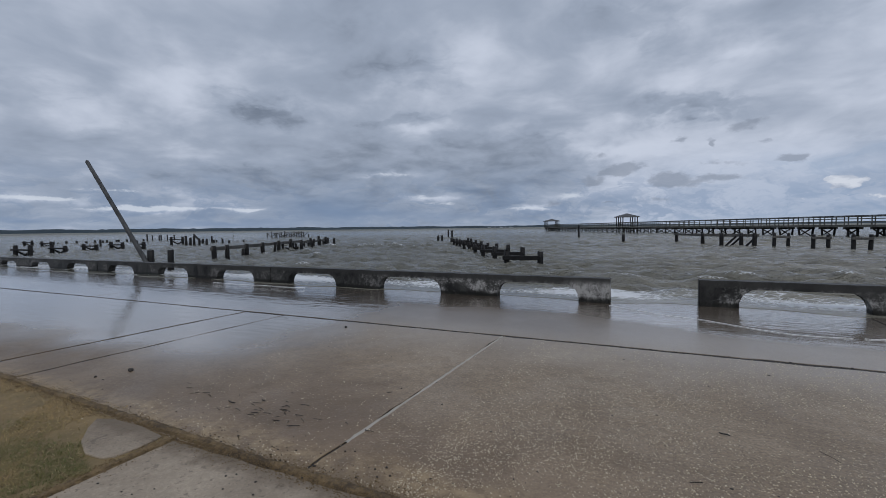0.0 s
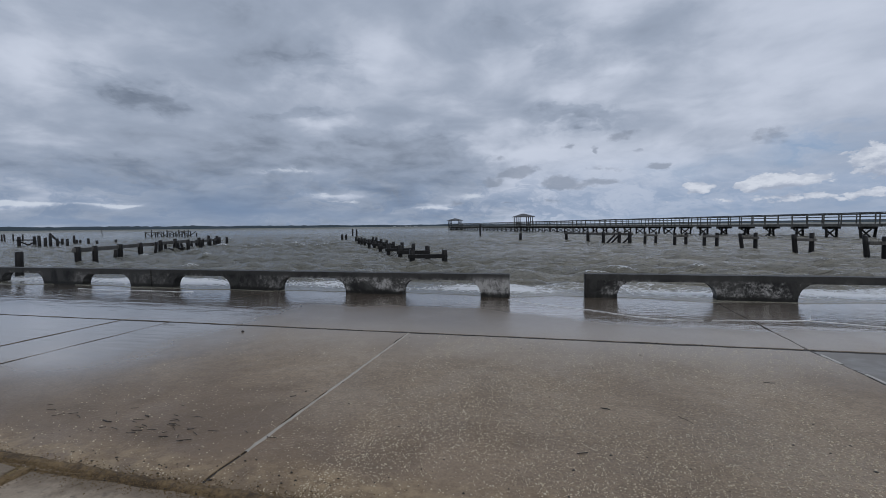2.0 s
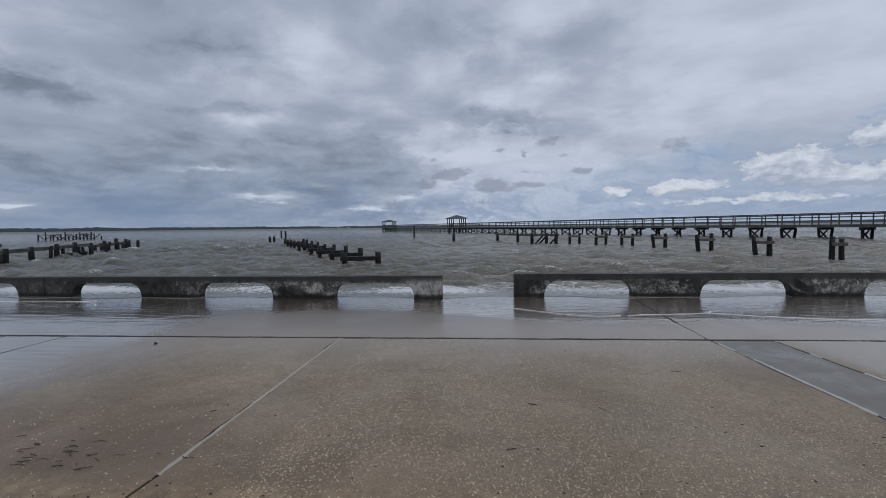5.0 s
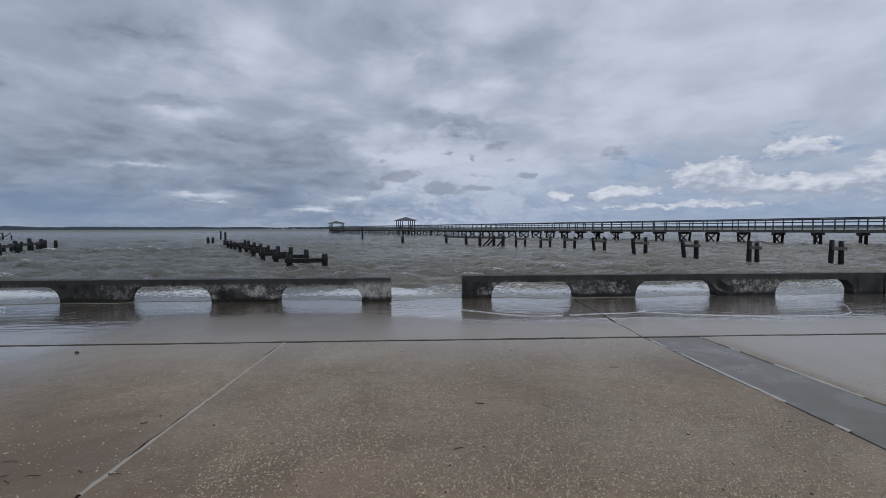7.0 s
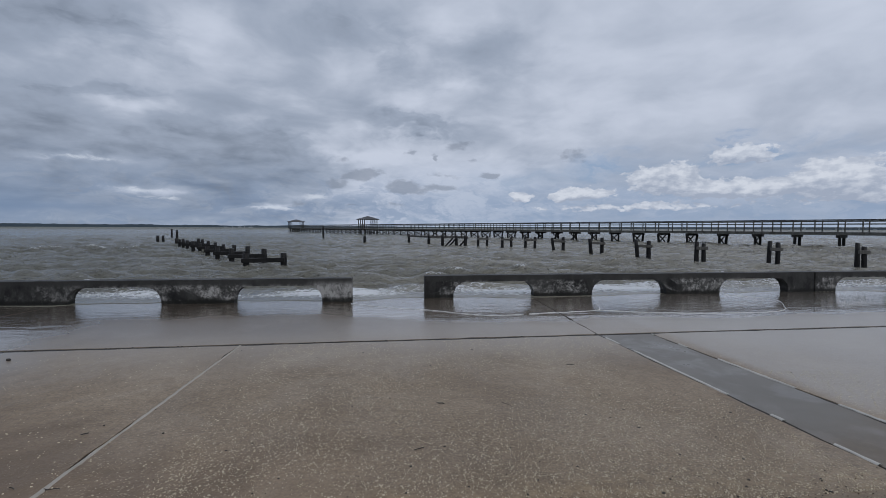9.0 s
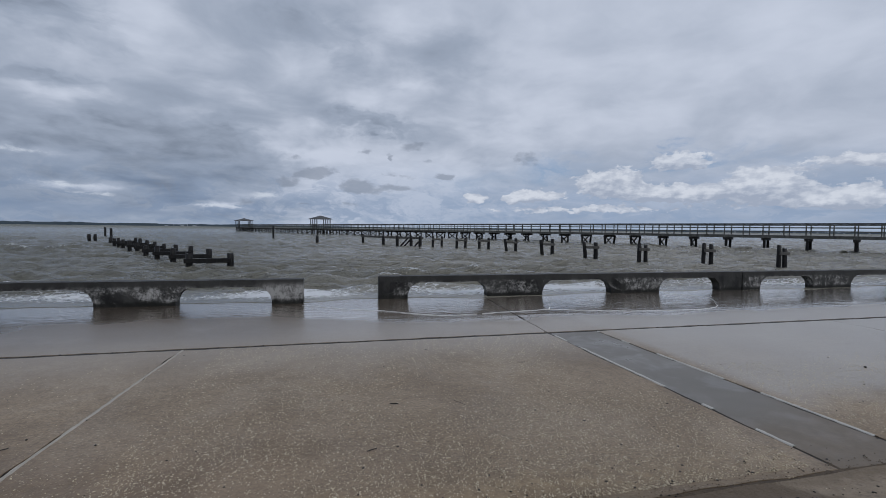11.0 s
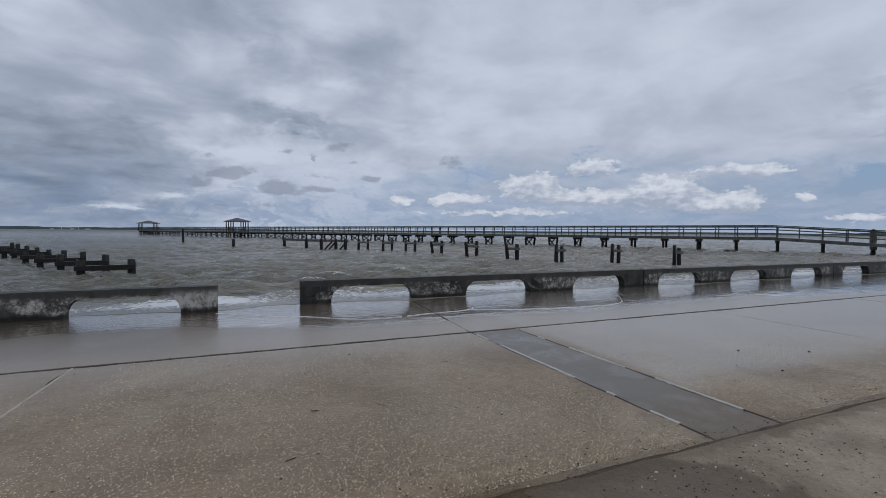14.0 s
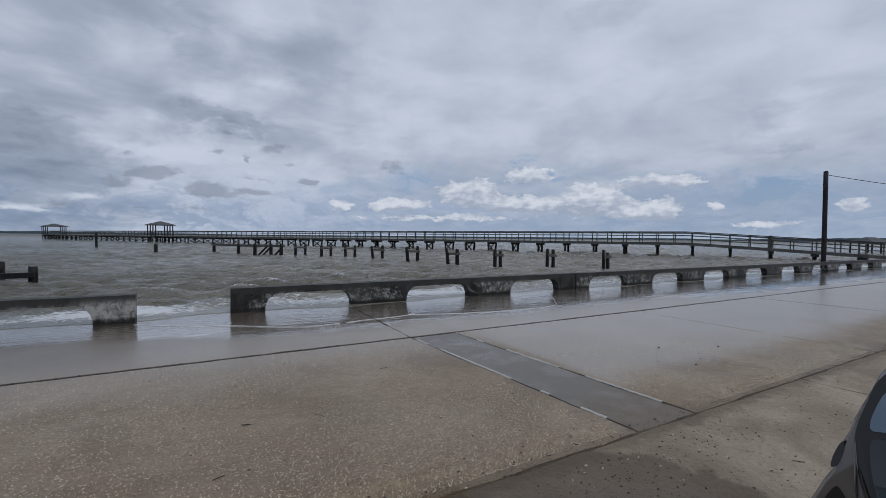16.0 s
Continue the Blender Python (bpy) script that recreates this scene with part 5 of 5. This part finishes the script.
# leaning pole and its two stout posts behind the wall
pole = part("leaning_pole", log(7.4, 0.10, 71, sides=14, rings=8), M_POLE, m=Matrix.Translation((-19.95, 12.42, -0.45)) @ pose(0, 0, 0, 0, -41.8 + 0.2, 0), smooth=True)
tagged(pole, "grey wooden pole leaning steeply out of the water", "pole")
for q, (x, hgt) in enumerate(((-20.52, 1.10), (-19.1, 1.12))):
    ob = part("mooring_post", log(hgt + 0.7, 0.16 if q == 0 else 0.135, 80 + q, sides=12), M_PILE, m=pose(x, 12.6, WATER - 0.75), smooth=True)
    tagged(ob, "stout dark mooring post behind the seawall", "piling", "mooring posts")

# utility pole with its wire
up_ = empty("utility_pole", "dark brown wooden utility pole with one cable", "utility pole", at=(33.5, 11.3, -0.3))
part("pole", log(6.2, 0.13, 90, 0.05, sides=12, rings=6), M_UPOLE, up_, smooth=True)
bm = bmesh.new()
for q in range(12):
    f0, f1 = q / 12, (q + 1) / 12
    g0 = (f0 * 30, -f0 * 3, 6.0 + 0.3 * f0 - 1.0 * f0 * (1 - f0))
    g1 = (f1 * 30, -f1 * 3, 6.0 + 0.3 * f1 - 1.0 * f1 * (1 - f1))
    beam(g0, g1, 0.03, 0.03, bm)
part("cable", bm, M_WIRE, up_, "thin black overhead cable")


# ---------------------------------------------------------------- foam left by the last wave
def foam_line(pts, wide, seed, least=0.0007):
    """A thin ragged line of foam lying on the wet paving along a smooth curve."""
    g = random.Random(seed)
    knots = [Vector((*p, 0)) for p in pts]
    bm = bmesh.new()
    prev = None
    for q in range(len(knots) - 1):
        p0, p1, p2, p3 = knots[max(q - 1, 0)], knots[q], knots[q + 1], knots[min(q + 2, len(knots) - 1)]
        n = max(2, int((p2 - p1).length / 0.03))
        for k in range(n):
            t = k / n
            c = 0.5 * (2 * p1 + (p2 - p0) * t + (2 * p0 - 5 * p1 + 4 * p2 - p3) * t * t + (3 * p1 - p0 - 3 * p2 + p3) * t ** 3)
            r = wide * (0.75 + 0.7 * noise.noise(c * 1.7) + 0.6 * noise.noise(c * 5)) * g.uniform(0.85, 1.15)
            if r < least:
                prev = None
                continue
            now = [bm.verts.new(c + Vector((0, u * r + 0.03 * noise.noise(c * 4), z))) for u, z in ((-1, 0.004), (-0.3, 0.011), (0.4, 0.010), (1, 0.004))]
            if prev:
                for h in range(3):
                    bm.faces.new((prev[h], now[h], now[h + 1], prev[h + 1]))
            prev = now
    bmesh.ops.recalc_face_normals(bm, faces=bm.faces)
    ob = part("foam_line", bm, M_FOAM, smooth=True)
    tagged(ob, "thin white line of sea foam on the wet paving", "foam", kind="stuff")


foam_line([(-0.75, 9.63), (0.11, 9.02), (0.89, 8.67), (1.87, 8.05), (3.08, 8.14), (4.14, 8.3), (4.39, 8.58)], 0.0055, 1)
foam_line([(4.16, 8.35), (5.26, 7.95), (6.73, 7.76), (7.85, 7.85), (8.42, 8.34), (8.97, 9.18), (8.4, 10.01)], 0.007, 2)
foam_line([(-9.5, 9.55), (-9.1, 9.5), (-8.75, 9.6)], 0.010, 6)
foam_line([(-12.5, 9.6), (-11.2, 9.5), (-10.2, 9.55), (-9.2, 9.5)], 0.008, 4)


# ---------------------------------------------------------------- parked car beside the camera
M_PAINT = plain("dark_grey_paint", (0.150, 0.138, 0.130), (0.175, 0.162, 0.152), 2.0, 0.22, 0.0, 0.45)
M_RUBBER = plain("black_rubber", (0.008, 0.008, 0.008), (0.018, 0.018, 0.018), 20.0, 0.3, 0.0)
M_TINT = plain("tinted_glass", (0.13, 0.17, 0.21), (0.15, 0.19, 0.23), 1.0, 0.06, 0.0, 0.8)
# darker copy of the window glass, for the part that mirrors no sky
M_TINT_DARK = plain("tinted_glass_dark", (0.035, 0.042, 0.046), (0.045, 0.052, 0.056), 1.0, 0.08, 0.0, 0.3)
M_LAMP = plain("dark_tail_lamp", (0.012, 0.010, 0.010), (0.02, 0.014, 0.014), 10.0, 0.15, 0.0)
M_RIM = plain("alloy_rim", (0.25, 0.25, 0.26), (0.35, 0.35, 0.36), 10.0, 0.3, 0.0, 0.9)


def car():
    ob = empty("car", "dark grey hatchback car parked on the parking slabs", "car", at=(1.66, -0.075, 0.012))
    prof = [(0.58, 0.28), (0.635, 0.42), (0.635, 0.62), (0.60, 0.76), (0.542, 0.874), (0.514, 0.945), (0.496, 0.985), (0.495, 1.02), (0.487, 1.054), (0.474, 1.092), (0.467, 1.131), (0.457, 1.165), (0.440, 1.217), (0.427, 1.266), (0.400, 1.31), (0.34, 1.385), (0.24, 1.45), (0.08, 1.51), (-0.8, 1.55), (-1.6, 1.52),
            (-2.1, 1.40), (-2.8, 1.03), (-3.3, 0.97), (-3.8, 0.84), (-3.92, 0.62), (-3.9, 0.30)]
    wid = 1.78
    bm = bmesh.new()
    rings = []
    for f in (0.0, 0.012, 0.05, 0.13, 0.5, 0.87, 0.95, 0.988, 1.0):
        edge = min(f, 1 - f)
        pull = (0.022, 0.008, 0.003, 0.0, 0.0)[(0.0, 0.012, 0.05, 0.13, 0.5).index(round(edge, 3))]
        ring = []
        for y, z in prof:
            tuck = max(0.0, z - 0.95) * 0.32 + max(0.0, 0.5 - z) * 0.15
            x = tuck + (wid - 2 * tuck) * f
            cy = -1.6
            ring.append(bm.verts.new((x, cy + (y - cy) * (1 - pull * 0.35), 0.28 + (z - 0.28) * (1 - pull * 0.45))))
        rings.append(ring)
    n = len(prof)
    for a_, b_ in zip(rings, rings[1:]):
        for q in range(n):
            bm.faces.new((a_[q], a_[(q + 1) % n], b_[(q + 1) % n], b_[q]))
    bm.faces.new(rings[0])
    bm.faces.new(list(reversed(rings[-1])))
    bmesh.ops.triangulate(bm, faces=[f for f in bm.faces if len(f.verts) > 4])
    bmesh.ops.recalc_face_normals(bm, faces=bm.faces)
    part("body", bm, M_PAINT, ob, smooth=True).data.set_sharp_from_angle(angle=radians(32))

    def panel(name, pts, out, mat, label=""):
        for _ in range(2):
            pts = [(a_[0] * u + b_[0] * (1 - u), a_[1] * u + b_[1] * (1 - u)) for a_, b_ in zip(pts, pts[1:] + pts[:1]) for u in (0.75, 0.25)]
        bm = bmesh.new()
        rim = []
        for o in (out, -0.02):
            rim.append([bm.verts.new((max(0.0, z - 0.95) * 0.32 + max(0.0, 0.5 - z) * 0.15 - o, y, z)) for y, z in pts])
        bm.faces.new(rim[0])
        for q in range(len(pts)):
            bm.faces.new((rim[0][q - 1], rim[0][q], rim[1][q], rim[1][q - 1]))
        bmesh.ops.recalc_face_normals(bm, faces=bm.faces)
        part(name, bm, mat, ob, label)

    panel("window_seal", [(0.418, 1.258), (0.433, 1.19), (0.447, 1.125), (0.450, 1.075), (0.435, 1.03), (0.418, 0.98), (0.395, 0.93), (0.36, 0.87), (-0.66, 0.87), (-0.66, 1.46), (0.0, 1.45), (0.22, 1.41), (0.345, 1.34)], 0.005, M_RUBBER, "black rubber window seal")
    # one window in two tones: bluish sky reflection above, dark below, both coloured in
    panel("side_window", [(0.398, 1.23), (0.413, 1.18), (0.421, 1.14), (0.418, 1.112), (0.385, 1.122), (0.20, 1.15), (-0.62, 1.15), (-0.62, 1.425), (0.0, 1.415), (0.20, 1.375), (0.315, 1.315)], 0.009, M_TINT, "tinted quarter window")
    panel("lower_window", [(0.416, 1.094), (0.412, 1.05), (0.398, 0.99), (0.376, 0.935), (0.34, 0.895), (-0.62, 0.895), (-0.62, 1.135), (0.20, 1.132), (0.385, 1.104)], 0.009, M_TINT_DARK, "lower part of the window, its dark reflection put into the colour")
    panel("trim_strip", [(0.444, 1.088), (0.447, 1.055), (0.436, 1.02), (0.425, 0.98), (0.405, 0.93), (0.40, 0.90), (0.425, 0.90), (0.43, 0.955), (0.44, 1.0)], 0.007, M_PAINT)
    panel("window_seal", [(-0.74, 0.985), (-0.74, 1.46), (-1.4, 1.46), (-1.95, 1.34), (-2.45, 1.03)], 0.006, M_RUBBER)
    panel("side_window", [(-0.77, 1.015), (-0.77, 1.425), (-1.38, 1.425), (-1.9, 1.31), (-2.35, 1.05)], 0.010, M_TINT)
    panel("tail_lamp", [(0.492, 0.985), (0.490, 1.02), (0.478, 1.060), (0.470, 1.068), (0.468, 1.04), (0.476, 0.998)], 0.003, M_LAMP, "dark wrap-round tail lamp")
    panel("bumper_trim", [(0.508, 0.865), (0.495, 0.905), (0.478, 0.940), (0.468, 0.945), (0.450, 0.917), (0.435, 0.86), (0.43, 0.72), (0.56, 0.72)], 0.005, M_RUBBER, "black bumper trim")
    def screen(name, y0, z0, y1, z1, mat, label, lo=0.22, hi=0.34):
        bm = bmesh.new()
        out = Vector((0, z0 - z1, y1 - y0)).normalized() * (0.012 if y0 < -1 else -0.012)
        if out.z < 0:
            out = -out
        a_ = [Vector((lo, y0, z0)), Vector((wid - lo, y0, z0)), Vector((wid - hi, y1, z1)), Vector((hi, y1, z1))]
        top, low = [bm.verts.new(v + out) for v in a_], [bm.verts.new(v - out) for v in a_]
        bm.faces.new(top)
        for q in range(4):
            bm.faces.new((top[q - 1], top[q], low[q], low[q - 1]))
        bmesh.ops.recalc_face_normals(bm, faces=bm.faces)
        part(name, bm, mat, ob, label)

    screen("windscreen", -2.72, 1.075, -2.15, 1.375, M_TINT, "sloping tinted windscreen")
    for y in (-0.15, -3.05):
        bm = bmesh.new()
        bmesh.ops.create_cone(bm, cap_ends=True, segments=28, radius1=0.32, radius2=0.32, depth=0.2)
        bmesh.ops.bevel(bm, geom=[e for e in bm.edges if abs(e.verts[0].co.z - e.verts[1].co.z) < 0.01], offset=0.03, segments=2, affect="EDGES")
        for sx in (0.09, wid - 0.09):
            tyre = part("wheel", bm.copy(), M_RUBBER, ob, "black tyre", pose(sx, y, 0.32, 0, 90, 0), True)
            rim = bmesh.new()
            bmesh.ops.create_cone(rim, cap_ends=True, segments=20, radius1=0.2, radius2=0.2, depth=0.22)
            part("rim", rim, M_RIM, tyre)
        bm.free()


car()



# ---------------------------------------------------------------- pale works and boats on the far shore
def far_pale(deg, wide, hgt, name, label, category, group):
    a_ = radians(deg)
    bm = bmesh.new()
    bmesh.ops.create_cube(bm, size=1.0)
    bmesh.ops.scale(bm, verts=bm.verts, vec=(wide, 8, hgt))
    for v in bm.verts:
        if v.co.z > 0:
            v.co.x *= 0.6
    ob = part(name, bm, M_PALE, m=pose(2940 * math.sin(a_), 2940 * math.cos(a_), hgt / 2 - 1, 0, 0, -deg))
    tagged(ob, label, category, group)


for deg, wide, hgt in ((-17.4, 22, 7), (-16.9, 4, 14), (-16.2, 30, 6), (-18.2, 4, 11), (-18.9, 24, 5)):
    far_pale(deg, wide, hgt, "waterfront_works", "tiny pale waterfront works on the far shore", "building", "far works")
for q in range(16):
    far_pale(46 + q * 0.95 + rnd.uniform(-0.3, 0.3), rnd.uniform(6, 18), rnd.uniform(4, 8), "moored_boat", "tiny white moored boat by the far shore", "boat", "far boats")
